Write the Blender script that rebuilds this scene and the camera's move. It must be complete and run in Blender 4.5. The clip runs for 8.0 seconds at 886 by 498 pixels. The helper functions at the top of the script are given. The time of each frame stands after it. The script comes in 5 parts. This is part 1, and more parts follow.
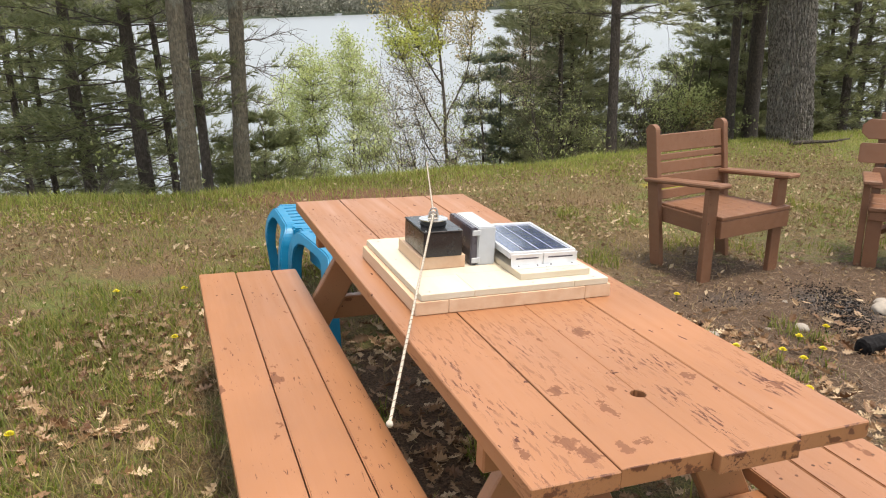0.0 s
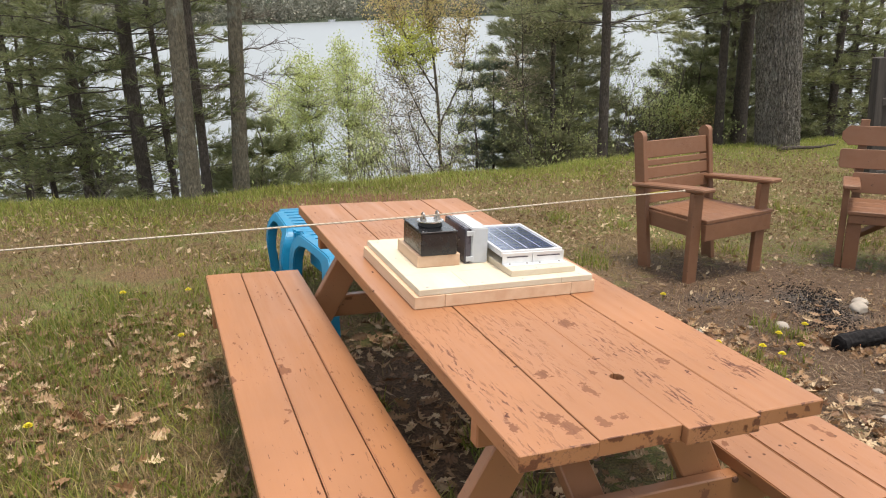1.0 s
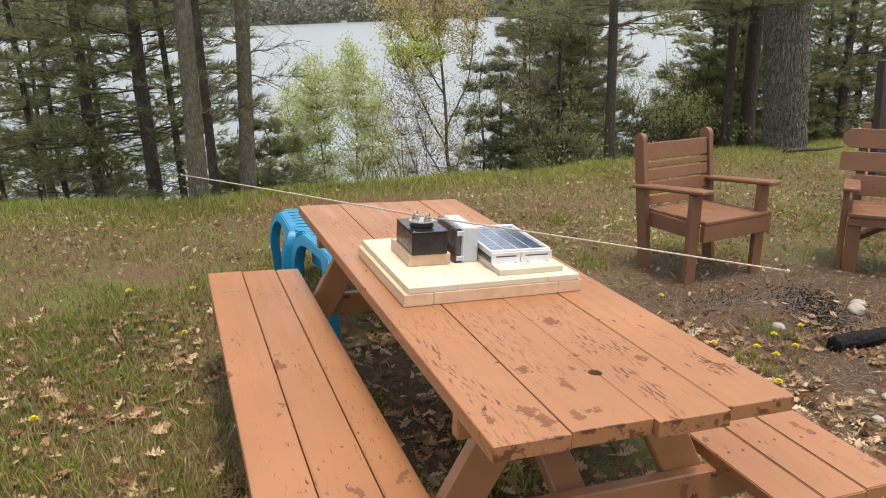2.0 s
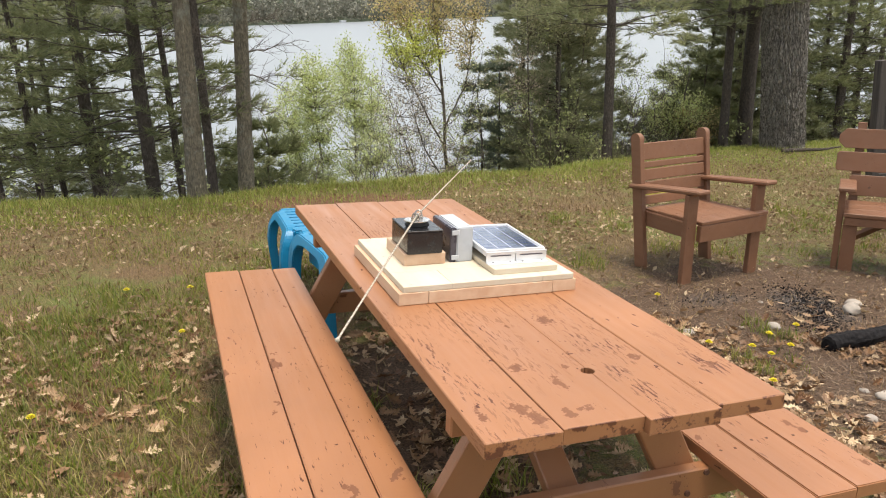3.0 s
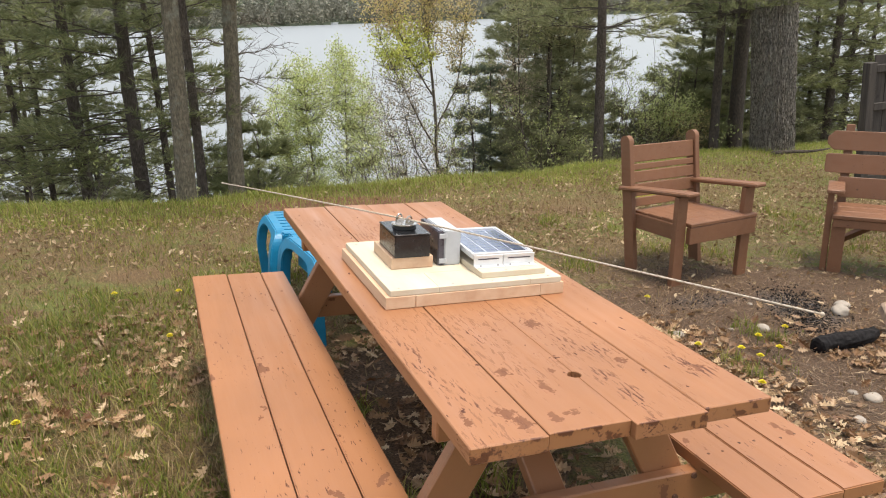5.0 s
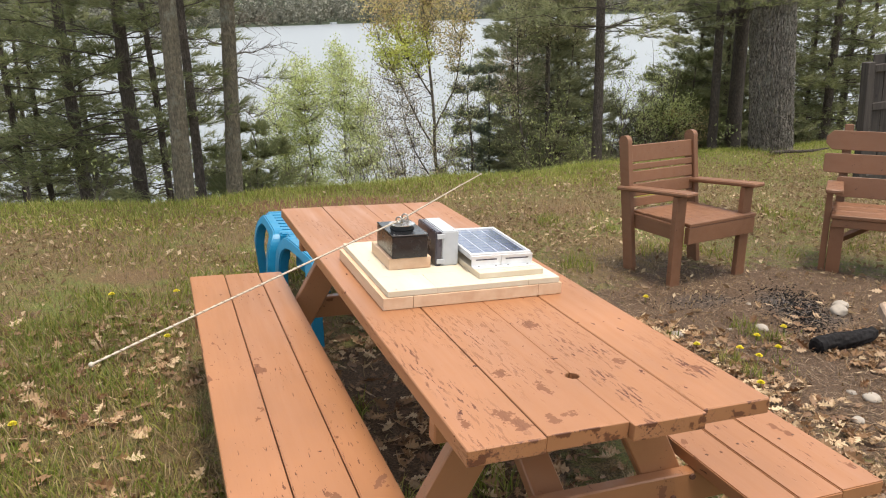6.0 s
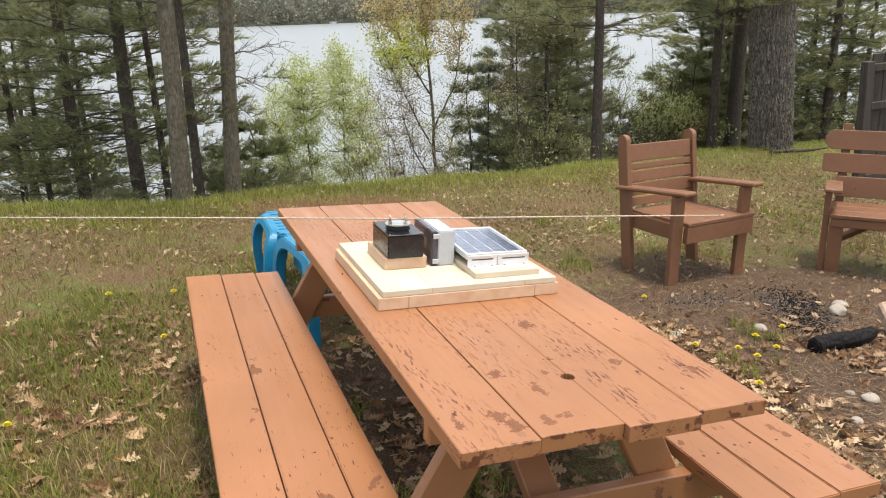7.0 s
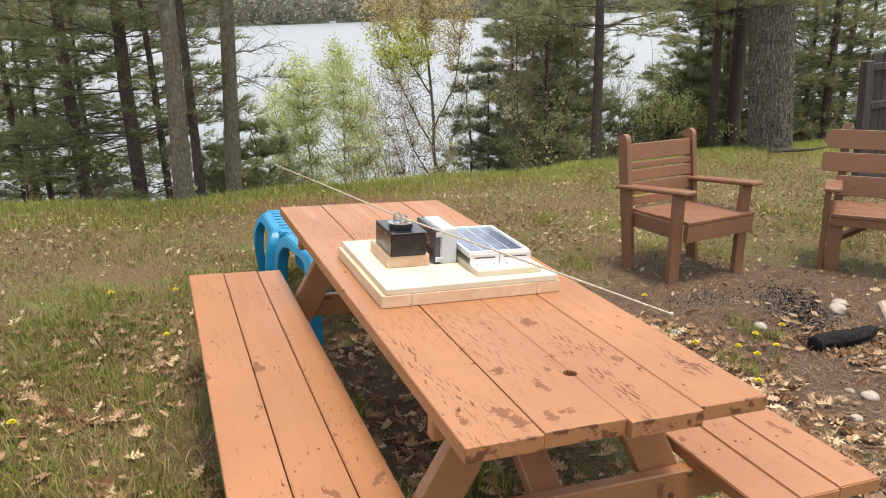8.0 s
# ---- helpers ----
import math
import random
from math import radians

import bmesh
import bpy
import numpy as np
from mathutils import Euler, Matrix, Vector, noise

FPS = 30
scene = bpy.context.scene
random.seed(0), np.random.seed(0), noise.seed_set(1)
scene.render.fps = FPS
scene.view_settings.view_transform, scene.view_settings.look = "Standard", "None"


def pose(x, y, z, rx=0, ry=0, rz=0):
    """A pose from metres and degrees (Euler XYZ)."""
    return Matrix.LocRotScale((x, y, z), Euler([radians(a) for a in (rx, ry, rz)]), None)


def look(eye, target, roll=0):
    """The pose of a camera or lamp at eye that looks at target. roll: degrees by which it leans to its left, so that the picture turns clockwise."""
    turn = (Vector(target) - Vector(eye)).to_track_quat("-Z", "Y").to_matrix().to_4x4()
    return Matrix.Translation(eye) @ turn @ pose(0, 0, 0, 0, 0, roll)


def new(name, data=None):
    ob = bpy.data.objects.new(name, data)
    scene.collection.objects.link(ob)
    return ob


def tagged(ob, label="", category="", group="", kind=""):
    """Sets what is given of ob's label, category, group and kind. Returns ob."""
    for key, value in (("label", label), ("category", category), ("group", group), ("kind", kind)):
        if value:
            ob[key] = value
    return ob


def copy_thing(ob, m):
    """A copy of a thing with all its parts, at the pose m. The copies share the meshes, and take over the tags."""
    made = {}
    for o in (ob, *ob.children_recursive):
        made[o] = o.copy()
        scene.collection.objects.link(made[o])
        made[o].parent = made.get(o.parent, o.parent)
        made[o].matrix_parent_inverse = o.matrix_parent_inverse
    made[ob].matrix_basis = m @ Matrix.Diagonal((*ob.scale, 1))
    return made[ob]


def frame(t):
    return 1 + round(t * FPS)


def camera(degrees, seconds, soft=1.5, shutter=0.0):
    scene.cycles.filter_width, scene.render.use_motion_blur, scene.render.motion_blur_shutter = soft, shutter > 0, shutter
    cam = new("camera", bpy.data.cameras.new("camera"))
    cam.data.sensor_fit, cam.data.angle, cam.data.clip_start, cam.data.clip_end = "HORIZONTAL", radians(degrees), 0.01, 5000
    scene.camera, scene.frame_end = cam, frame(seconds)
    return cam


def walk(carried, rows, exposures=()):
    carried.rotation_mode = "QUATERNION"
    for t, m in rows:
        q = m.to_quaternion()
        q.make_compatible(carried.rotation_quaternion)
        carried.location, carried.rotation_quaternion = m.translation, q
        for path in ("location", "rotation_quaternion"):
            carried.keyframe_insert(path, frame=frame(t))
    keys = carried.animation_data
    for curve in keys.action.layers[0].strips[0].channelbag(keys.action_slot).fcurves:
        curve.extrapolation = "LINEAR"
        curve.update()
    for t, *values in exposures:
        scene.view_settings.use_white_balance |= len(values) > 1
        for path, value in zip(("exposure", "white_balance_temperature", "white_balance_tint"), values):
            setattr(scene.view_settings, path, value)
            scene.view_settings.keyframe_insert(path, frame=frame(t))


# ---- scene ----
cam = camera(60.9, 8.0, 1.05)
PATH = [
    (0, (-0.899, -0.944, 1.464), (-0.217, 0.852, 0.905), 1.8),
    (0.5, (-0.965, -1.053, 1.488), (-0.281, 0.742, 0.93), 1.7),
    (1, (-0.963, -1.094, 1.491), (-0.265, 0.7, 0.947), 1.8),
    (1.5, (-0.938, -1.14, 1.5), (-0.267, 0.665, 0.958), 1.8),
    (3, (-0.919, -1.189, 1.508), (-0.245, 0.614, 0.965), 1.9),
    (3.5, (-0.911, -1.181, 1.508), (-0.232, 0.621, 0.966), 1.8),
    (4, (-0.906, -1.181, 1.51), (-0.214, 0.617, 0.973), 1.8),
    (4.5, (-0.903, -1.186, 1.51), (-0.211, 0.612, 0.973), 1.9),
    (6, (-0.895, -1.18, 1.511), (-0.199, 0.617, 0.973), 1.9),
    (6.5, (-0.888, -1.173, 1.51), (-0.192, 0.623, 0.971), 1.9),
    (7, (-0.879, -1.173, 1.509), (-0.183, 0.623, 0.97), 1.9),
    (7.5, (-0.882, -1.177, 1.509), (-0.185, 0.618, 0.969), 1.9),
    (8, (-0.894, -1.185, 1.509), (-0.197, 0.61, 0.969), 1.9),
]
# the yard and all that stands on it slope a little down towards the lake and to one side
YARD = pose(0, 0, 0, -0.6, 4.0)
EXPOSURES = [(0, 0.79), (0.5, 0.90), (1, 0.71), (1.5, 0.57), (3, 0.74), (3.5, 0.78), (4, 0.77), (4.5, 0.72), (6, 0.74), (6.5, 0.76), (7, 0.76), (7.5, 0.81), (8, 0.84)]
walk(cam, [(t, YARD @ look(eye, target, roll)) for t, eye, target, roll in PATH], EXPOSURES)

# ---- light ----
world = bpy.data.worlds.new("sky")
scene.world = world
world.use_nodes = True
wn = world.node_tree
sky = wn.nodes.new("ShaderNodeTexSky")
sky.sky_type, sky.sun_disc = "NISHITA", False
SUN = Vector((0.15, -0.14, 0.97)).normalized()
sky.sun_elevation = math.asin(SUN.z)
sky.sun_rotation = math.atan2(SUN.x, SUN.y)
sky.air_density, sky.dust_density = 1.0, 4.0
wn.nodes["Background"].inputs["Strength"].default_value = 0.12
wn.links.new(sky.outputs[0], wn.nodes["Background"].inputs["Color"])
haze = wn.nodes.new("ShaderNodeBackground")
haze.inputs["Color"].default_value, haze.inputs["Strength"].default_value = (1.0, 0.950, 0.825, 1), 0.45
both = wn.nodes.new("ShaderNodeAddShader")
wn.links.new(wn.nodes["Background"].outputs[0], both.inputs[0])
wn.links.new(haze.outputs[0], both.inputs[1])
wn.links.new(both.outputs[0], wn.nodes["World Output"].inputs["Surface"])
lamp = bpy.data.lights.new("sun", "SUN")
lamp.energy, lamp.angle, lamp.color = 2.1, radians(9), (1.0, 0.92, 0.79)
sun = new("sun", lamp)
sun.matrix_world = look(SUN * 30, (0, 0, 0))


# ---- materials ----
def mat(name, rough=0.8, metal=0.0):
    m = bpy.data.materials.new(name)
    m.use_nodes = True
    b = m.node_tree.nodes["Principled BSDF"]
    b.inputs["Roughness"].default_value, b.inputs["Metallic"].default_value = rough, metal
    return m, m.node_tree, b


def node(nt, kind, **inputs):
    n = nt.nodes.new(kind)
    for k, v in inputs.items():
        n.inputs[k.replace("_", " ")].default_value = v
    return n


def coords(nt, scale=(1, 1, 1), which="Object"):
    tc = nt.nodes.new("ShaderNodeTexCoord")
    mp = node(nt, "ShaderNodeMapping", Scale=scale)
    nt.links.new(tc.outputs[which], mp.inputs[0])
    return mp.outputs[0]


def world_coords(nt, scale=(1, 1, 1)):
    g = nt.nodes.new("ShaderNodeNewGeometry")
    mp = node(nt, "ShaderNodeMapping", Scale=scale)
    nt.links.new(g.outputs["Position"], mp.inputs[0])
    return mp.outputs[0]


def tex(nt, vec, scale, detail=4.0, rough=0.55):
    n = node(nt, "ShaderNodeTexNoise", Scale=scale, Detail=detail, Roughness=rough)
    nt.links.new(vec, n.inputs["Vector"])
    return n.outputs["Fac"]


def ramp(nt, fac, *stops):
    r = nt.nodes.new("ShaderNodeValToRGB")
    e = r.color_ramp.elements
    while len(e) < len(stops):
        e.new(0.5)
    for k, (p, c) in enumerate(stops):
        e[k].position, e[k].color = p, (c, c, c, 1) if isinstance(c, (int, float)) else (*c, 1)
    nt.links.new(fac, r.inputs[0])
    return r.outputs[0]


def mix(nt, fac, a, b, blend="MIX"):
    n = nt.nodes.new("ShaderNodeMix")
    n.data_type, n.blend_type = "RGBA", blend
    for socket, v in ((n.inputs["Factor"], fac), (n.inputs["A"], a), (n.inputs["B"], b)):
        if isinstance(v, (int, float)):
            socket.default_value = v
        elif isinstance(v, tuple):
            socket.default_value = (*v, 1)
        else:
            nt.links.new(v, socket)
    return n.outputs["Result"]


def bump(nt, b, height, strength=0.3, distance=0.01):
    n = node(nt, "ShaderNodeBump", Strength=strength, Distance=distance)
    nt.links.new(height, n.inputs["Height"])
    nt.links.new(n.outputs[0], b.inputs["Normal"])


def island(nt):
    return nt.nodes.new("ShaderNodeNewGeometry").outputs["Random Per Island"]


def object_random(nt):
    return nt.nodes.new("ShaderNodeObjectInfo").outputs["Random"]


def spots(nt, ovals, soft, rag):
    """Ragged ovals (x, y, half width, half length) on the boards."""
    tc = nt.nodes.new("ShaderNodeTexCoord").outputs["Object"]
    edge = tex(nt, tc, rag, 4, 0.65)
    total = None
    for x, y, rx, ry in ovals:
        shift = node(nt, "ShaderNodeMapping", Location=(-x / rx, -y / ry, 0), Scale=(1 / rx, 1 / ry, 0))
        nt.links.new(tc, shift.inputs[0])
        length = nt.nodes.new("ShaderNodeVectorMath")
        length.operation = "LENGTH"
        nt.links.new(shift.outputs[0], length.inputs[0])
        wob = nt.nodes.new("ShaderNodeMath")
        wob.operation = "MULTIPLY_ADD"
        nt.links.new(edge, wob.inputs[0])
        wob.inputs[1].default_value = 5.0
        nt.links.new(length.outputs["Value"], wob.inputs[2])
        one = ramp(nt, scaled(nt, wob.outputs[0], 0.2), (0.7 - 0.2 * soft, 1.0), (0.7, 0.0))
        total = one if total is None else mix(nt, 1.0, total, one, "LIGHTEN")
    return total


def scaled(nt, value, k):
    n = nt.nodes.new("ShaderNodeMath")
    n.operation = "MULTIPLY"
    nt.links.new(value, n.inputs[0])
    n.inputs[1].default_value = k
    return n.outputs[0]


def painted(name, colour, worn, grain=(22, 1.6, 22), flake=0.66, rough=0.55, ends_worn=0.0, crack_from=0.588, chip_from=0.672, bands=(), peels=()):
    """Old brown deck paint on boards that run along y, cracked along the grain and flaked in patches."""
    m, nt, b = mat(name, rough)
    pos = world_coords(nt)
    fine = tex(nt, world_coords(nt, grain), 1.0, 5)
    blot = tex(nt, pos, 2.3, 3)
    patch = tex(nt, world_coords(nt, (1.0, 0.62, 1.0)), 11, 5, 0.62)
    tone = mix(nt, ramp(nt, blot, (0.3, 0.0), (0.7, 1.0)), tuple(c * 0.86 for c in colour), tuple(min(1, c * 1.1) for c in colour))
    tone = mix(nt, ramp(nt, object_random(nt), (0, 0.0), (1, 0.35)), tone, tuple(c * 0.85 for c in colour))
    where = ramp(nt, tex(nt, world_coords(nt, (1.6, 0.8, 1.6)), 3.4, 3), (0.47, 0.0), (0.58, 1.0))
    if bands:
        where = mix(nt, 1.0, mix(nt, 0.62, where, (0.0, 0.0, 0.0)), spots(nt, bands, 0.9, 9.0), "LIGHTEN")
    crack = ramp(nt, tex(nt, world_coords(nt, (125, 21, 125)), 1.0, 4, 0.62), (crack_from, 0.0), (crack_from + 0.027, 0.9))
    cracks = mix(nt, 1.0, crack, where, "MULTIPLY")
    peel = ramp(nt, patch, (flake, 0.0), (flake + 0.015, 1.0))
    if peels:
        peel = mix(nt, 1.0, peel, spots(nt, peels, 0.15, 48.0), "LIGHTEN")
    chips = ramp(nt, tex(nt, world_coords(nt, (1, 0.5, 1)), 42, 3, 0.6), (chip_from, 0.0), (chip_from + 0.018, 1.0))
    col = mix(nt, peel, tone, tuple(0.40 * c + 0.60 * w for c, w in zip(colour, worn)))
    col = mix(nt, cracks, col, worn)
    col = mix(nt, chips, col, worn)
    nrm = nt.nodes.new("ShaderNodeSeparateXYZ")
    nt.links.new(nt.nodes.new("ShaderNodeNewGeometry").outputs["Normal"], nrm.inputs[0])
    flip = nt.nodes.new("ShaderNodeMath")
    flip.operation = "MULTIPLY"
    nt.links.new(nrm.outputs["Y"], flip.inputs[0])
    flip.inputs[1].default_value = -1.0
    end_grain = ramp(nt, flip.outputs[0], (0.5, 0.0), (0.7, 1.0))
    ends = mix(nt, 1.0, end_grain, ramp(nt, tex(nt, pos, 19, 4, 0.65), (0.53, 0.0), (0.57, ends_worn)), "MULTIPLY")
    col = mix(nt, ends, col, worn)
    nt.links.new(col, b.inputs["Base Color"])
    h = mix(nt, 0.5, mix(nt, cracks, (1.0, 1.0, 1.0), (0.0, 0.0, 0.0)), fine)
    bump(nt, b, h, 0.45, 0.004)
    matt = mix(nt, chips, mix(nt, peel, cracks, (1.0, 1.0, 1.0)), (1.0, 1.0, 1.0))
    gloss = mix(nt, matt, ramp(nt, fine, (0.3, rough - 0.12), (0.7, rough + 0.15)), (0.85, 0.85, 0.85))
    nt.links.new(gloss, b.inputs["Roughness"])
    return m


def timber(name, light, dark, scale=(14, 2.0, 14), rough=0.65):
    m, nt, b = mat(name, rough)
    g = tex(nt, coords(nt, scale), 1.6, 5)
    knots = tex(nt, coords(nt, (3, 1.2, 3)), 4, 2)
    col = mix(nt, ramp(nt, g, (0.35, 0.0), (0.68, 1.0)), light, dark)
    col = mix(nt, ramp(nt, knots, (0.68, 0.0), (0.76, 0.7)), col, tuple(c * 0.45 for c in dark))
    nt.links.new(mix(nt, ramp(nt, object_random(nt), (0, 0.0), (1, 0.4)), col, dark), b.inputs["Base Color"])
    bump(nt, b, g, 0.12, 0.003)
    return m


def plain(name, colour, rough=0.5, metal=0.0, vary=0.15, scale=30.0, relief=0.05):
    m, nt, b = mat(name, rough, metal)
    n = tex(nt, coords(nt), scale, 4)
    nt.links.new(mix(nt, ramp(nt, n, (0.3, 0.0), (0.7, 1.0)), tuple(c * (1 - vary) for c in colour), tuple(min(1, c * (1 + vary)) for c in colour)), b.inputs["Base Color"])
    nt.links.new(ramp(nt, n, (0.3, max(0, rough - 0.08)), (0.7, min(1, rough + 0.08))), b.inputs["Roughness"])
    bump(nt, b, n, relief, 0.002)
    return m


def leafy(name, a, b_col, c_col=None, through_light=0.35, rough=0.55):
    """Leaves, blades and needles: colour varies from piece to piece, and light passes through."""
    m, nt, b = mat(name, rough)
    r = island(nt)
    col = ramp(nt, r, (0.0, a), (0.6, b_col), (1.0, c_col or b_col))
    big = tex(nt, world_coords(nt), 0.9, 2)
    col = mix(nt, ramp(nt, big, (0.3, 0.0), (0.7, 0.5)), col, tuple(x * 0.75 for x in a))
    nt.links.new(col, b.inputs["Base Color"])
    tr = nt.nodes.new("ShaderNodeBsdfTranslucent")
    nt.links.new(col, tr.inputs["Color"])
    ms = node(nt, "ShaderNodeMixShader", Fac=through_light)
    nt.links.new(b.outputs[0], ms.inputs[1])
    nt.links.new(tr.outputs[0], ms.inputs[2])
    nt.links.new(ms.outputs[0], nt.nodes["Material Output"].inputs[0])
    return m


def bark(name, ridge, furrow, scale=(9, 9, 2.2), lichen=0.0):
    m, nt, b = mat(name, 0.9)
    pos = coords(nt, scale)
    v = node(nt, "ShaderNodeTexVoronoi", Scale=2.4)
    v.feature = "DISTANCE_TO_EDGE"
    warp = tex(nt, pos, 2.2, 4)
    nt.links.new(mix(nt, 0.25, pos, warp), v.inputs["Vector"])
    f = ramp(nt, v.outputs["Distance"], (0.02, 0.0), (0.22, 1.0))
    plates = ramp(nt, tex(nt, coords(nt, tuple(2.4 * c for c in scale)), 1.0, 5, 0.7), (0.40, 0.0), (0.56, 1.0))
    f = mix(nt, 0.65, f, plates)
    n = tex(nt, coords(nt), 26, 5)
    col = mix(nt, f, furrow, mix(nt, ramp(nt, n, (0.3, 0.0), (0.7, 1.0)), tuple(c * 0.6 for c in ridge), tuple(c * 1.25 for c in ridge)))
    if lichen:
        col = mix(nt, ramp(nt, tex(nt, coords(nt), 5, 5, 0.7), (0.55, 0.0), (0.68, lichen)), col, (0.27, 0.29, 0.24))
    nt.links.new(col, b.inputs["Base Color"])
    bump(nt, b, mix(nt, 0.35, f, n), 0.9, 0.03)
    return m


def ground_material():
    """Sandy soil with straw and moss on the lawn, brown litter and ash round the fire pit."""
    m, nt, b = mat("soil", 0.95)
    pos = world_coords(nt)
    fine = tex(nt, pos, 90, 5, 0.7)
    mid = tex(nt, pos, 9, 5, 0.65)
    big = tex(nt, pos, 1.1, 4)
    straw = mix(nt, ramp(nt, fine, (0.35, 0.0), (0.65, 1.0)), (0.046, 0.029, 0.011), (0.225, 0.152, 0.060))
    green = mix(nt, ramp(nt, fine, (0.3, 0.0), (0.7, 1.0)), (0.045, 0.062, 0.010), (0.19, 0.20, 0.040))
    dirt = mix(nt, ramp(nt, fine, (0.35, 0.0), (0.65, 1.0)), (0.034, 0.019, 0.010), (0.175, 0.106, 0.058))
    lawn = mix(nt, ramp(nt, mix(nt, 0.5, mid, big), (0.47, 0.0), (0.60, 1.0)), straw, green)

    def zone(x, y, rx, ry, soft=0.5):
        shift = node(nt, "ShaderNodeMapping", Location=(-x / rx, -y / ry, 0), Scale=(1 / rx, 1 / ry, 0))
        nt.links.new(pos, shift.inputs[0])
        length = nt.nodes.new("ShaderNodeVectorMath")
        length.operation = "LENGTH"
        nt.links.new(shift.outputs[0], length.inputs[0])
        wob = nt.nodes.new("ShaderNodeMath")
        wob.operation = "MULTIPLY_ADD"
        nt.links.new(mid, wob.inputs[0])
        wob.inputs[1].default_value = 0.6
        nt.links.new(length.outputs["Value"], wob.inputs[2])
        return ramp(nt, wob.outputs[0], (1.4 - soft, 1.0), (1.42, 0.0))

    col = mix(nt, zone(2.6, 1.7, 2.3, 2.1), lawn, dirt)
    col = mix(nt, zone(0.0, 1.2, 0.75, 1.6), col, dirt)
    col = mix(nt, zone(0.5, 5.55, 1.3, 0.55), col, mix(nt, ramp(nt, fine, (0.35, 0.0), (0.65, 1.0)), (0.050, 0.020, 0.008), (0.220, 0.105, 0.045)))
    col = mix(nt, zone(4.0, 5.35, 0.6, 0.3), col, (0.258, 0.213, 0.023))
    for x, y, rx, ry in ((-1.75, 3.15, 0.42, 0.2), (-1.0, 3.75, 0.6, 0.25), (-2.3, 4.5, 0.7, 0.3), (-1.3, 2.0, 0.3, 0.2), (2.6, 4.9, 0.9, 0.35), (-0.9, 5.2, 0.7, 0.25)):
        col = mix(nt, zone(x, y, rx, ry, 0.7), col, mix(nt, ramp(nt, fine, (0.35, 0.0), (0.65, 1.0)), (0.052, 0.030, 0.012), (0.225, 0.140, 0.060)))
    ash = mix(nt, ramp(nt, fine, (0.4, 0.0), (0.66, 1.0)), (0.014, 0.014, 0.014), (0.122, 0.114, 0.110))
    col = mix(nt, zone(2.70, 2.08, 0.36, 0.50, 0.7), col, ash)
    col = mix(nt, mix(nt, 0.6, (0.0, 0.0, 0.0), zone(2.2, 2.36, 0.42, 0.22, 0.8)), col, ash)
    split = nt.nodes.new("ShaderNodeSeparateXYZ")
    nt.links.new(world_coords(nt, (0.01, 0.01, 0.01)), split.inputs[0])
    col = mix(nt, ramp(nt, split.outputs["Y"], (0.12, 0.0), (0.2, 1.0)), col, (0.030, 0.042, 0.019))
    nt.links.new(col, b.inputs["Base Color"])
    bump(nt, b, mix(nt, 0.5, fine, mid), 1.0, 0.04)
    return m


def water_material():
    m, nt, b = mat("lake_water", 0.3)
    b.inputs["Base Color"].default_value = (0.12, 0.135, 0.14, 1)
    b.inputs["IOR"].default_value = 2.25
    b.inputs["Specular IOR Level"].default_value = 1.0
    rip = tex(nt, world_coords(nt, (0.35, 1.6, 1)), 1.2, 4)
    bump(nt, b, rip, 0.10, 0.05)
    return m


PAINT = painted("table_paint", (0.298, 0.1335, 0.059), (0.072, 0.021, 0.011), flake=0.66, rough=0.40, crack_from=0.638, chip_from=0.735)
TOP_PAINT = painted("table_board_paint", (0.298, 0.1335, 0.059), (0.072, 0.021, 0.011), flake=0.70, rough=0.42, ends_worn=0.85, crack_from=0.55, chip_from=0.69,
                    bands=((-0.335, 0.33, 0.030, 0.30), (-0.30, 0.22, 0.030, 0.12), (-0.14, 0.50, 0.05, 0.10), (0.05, 0.48, 0.055, 0.22), (0.065, 0.18, 0.045, 0.22), (0.12, 0.32, 0.05, 0.12), (0.30, 0.19, 0.05, 0.11), (-0.30, 1.75, 0.014, 0.05)),
                    peels=((-0.246, 0.110, 0.016, 0.026), (-0.230, 0.066, 0.017, 0.034), (-0.151, 0.069, 0.013, 0.019), (-0.106, 0.074, 0.018, 0.012), (-0.103, 0.203, 0.011, 0.034), (-0.166, 0.303, 0.016, 0.022), (-0.338, 0.103, 0.009, 0.018), (-0.047, 0.276, 0.008, 0.012), (0.151, 0.286, 0.014, 0.02), (0.31, 0.19, 0.02, 0.016), (0.05, 0.57, 0.02, 0.03)))
CHAIR_PAINT = painted("chair_paint", (0.172, 0.078, 0.038), (0.091, 0.046, 0.030), flake=0.72, crack_from=0.625, chip_from=0.70)
PINE = timber("pine_plywood", (0.555, 0.500, 0.398), (0.520, 0.445, 0.326))
PINE_END = timber("pine_stud", (0.60, 0.43, 0.29), (0.50, 0.32, 0.20))
BLACK = plain("black_plastic", (0.012, 0.012, 0.013), 0.22, 0, 0.2, 60, 0.02)
RUBBER = plain("black_rotor_plastic", (0.02, 0.02, 0.021), 0.45)
CHROME = plain("chrome_steel", (0.40, 0.37, 0.34), 0.28, 1.0, 0.1)
ALU = plain("aluminium", (0.68, 0.69, 0.70), 0.4, 0.55, 0.06)
GREY = plain("grey_polycarbonate", (0.426, 0.441, 0.456), 0.45, 0, 0.06)
# dark grey that also holds the shade next to the black motor box
GREY_SHADED = plain("shaded_dark_grey_polycarbonate", (0.06, 0.055, 0.068), 0.3, 0, 0.15)
CELL = plain("solar_cell", (0.022, 0.036, 0.10), 0.15, 0.0, 0.35, 9)
CELL_LINE = plain("white_backsheet", (0.471, 0.502, 0.562), 0.35)
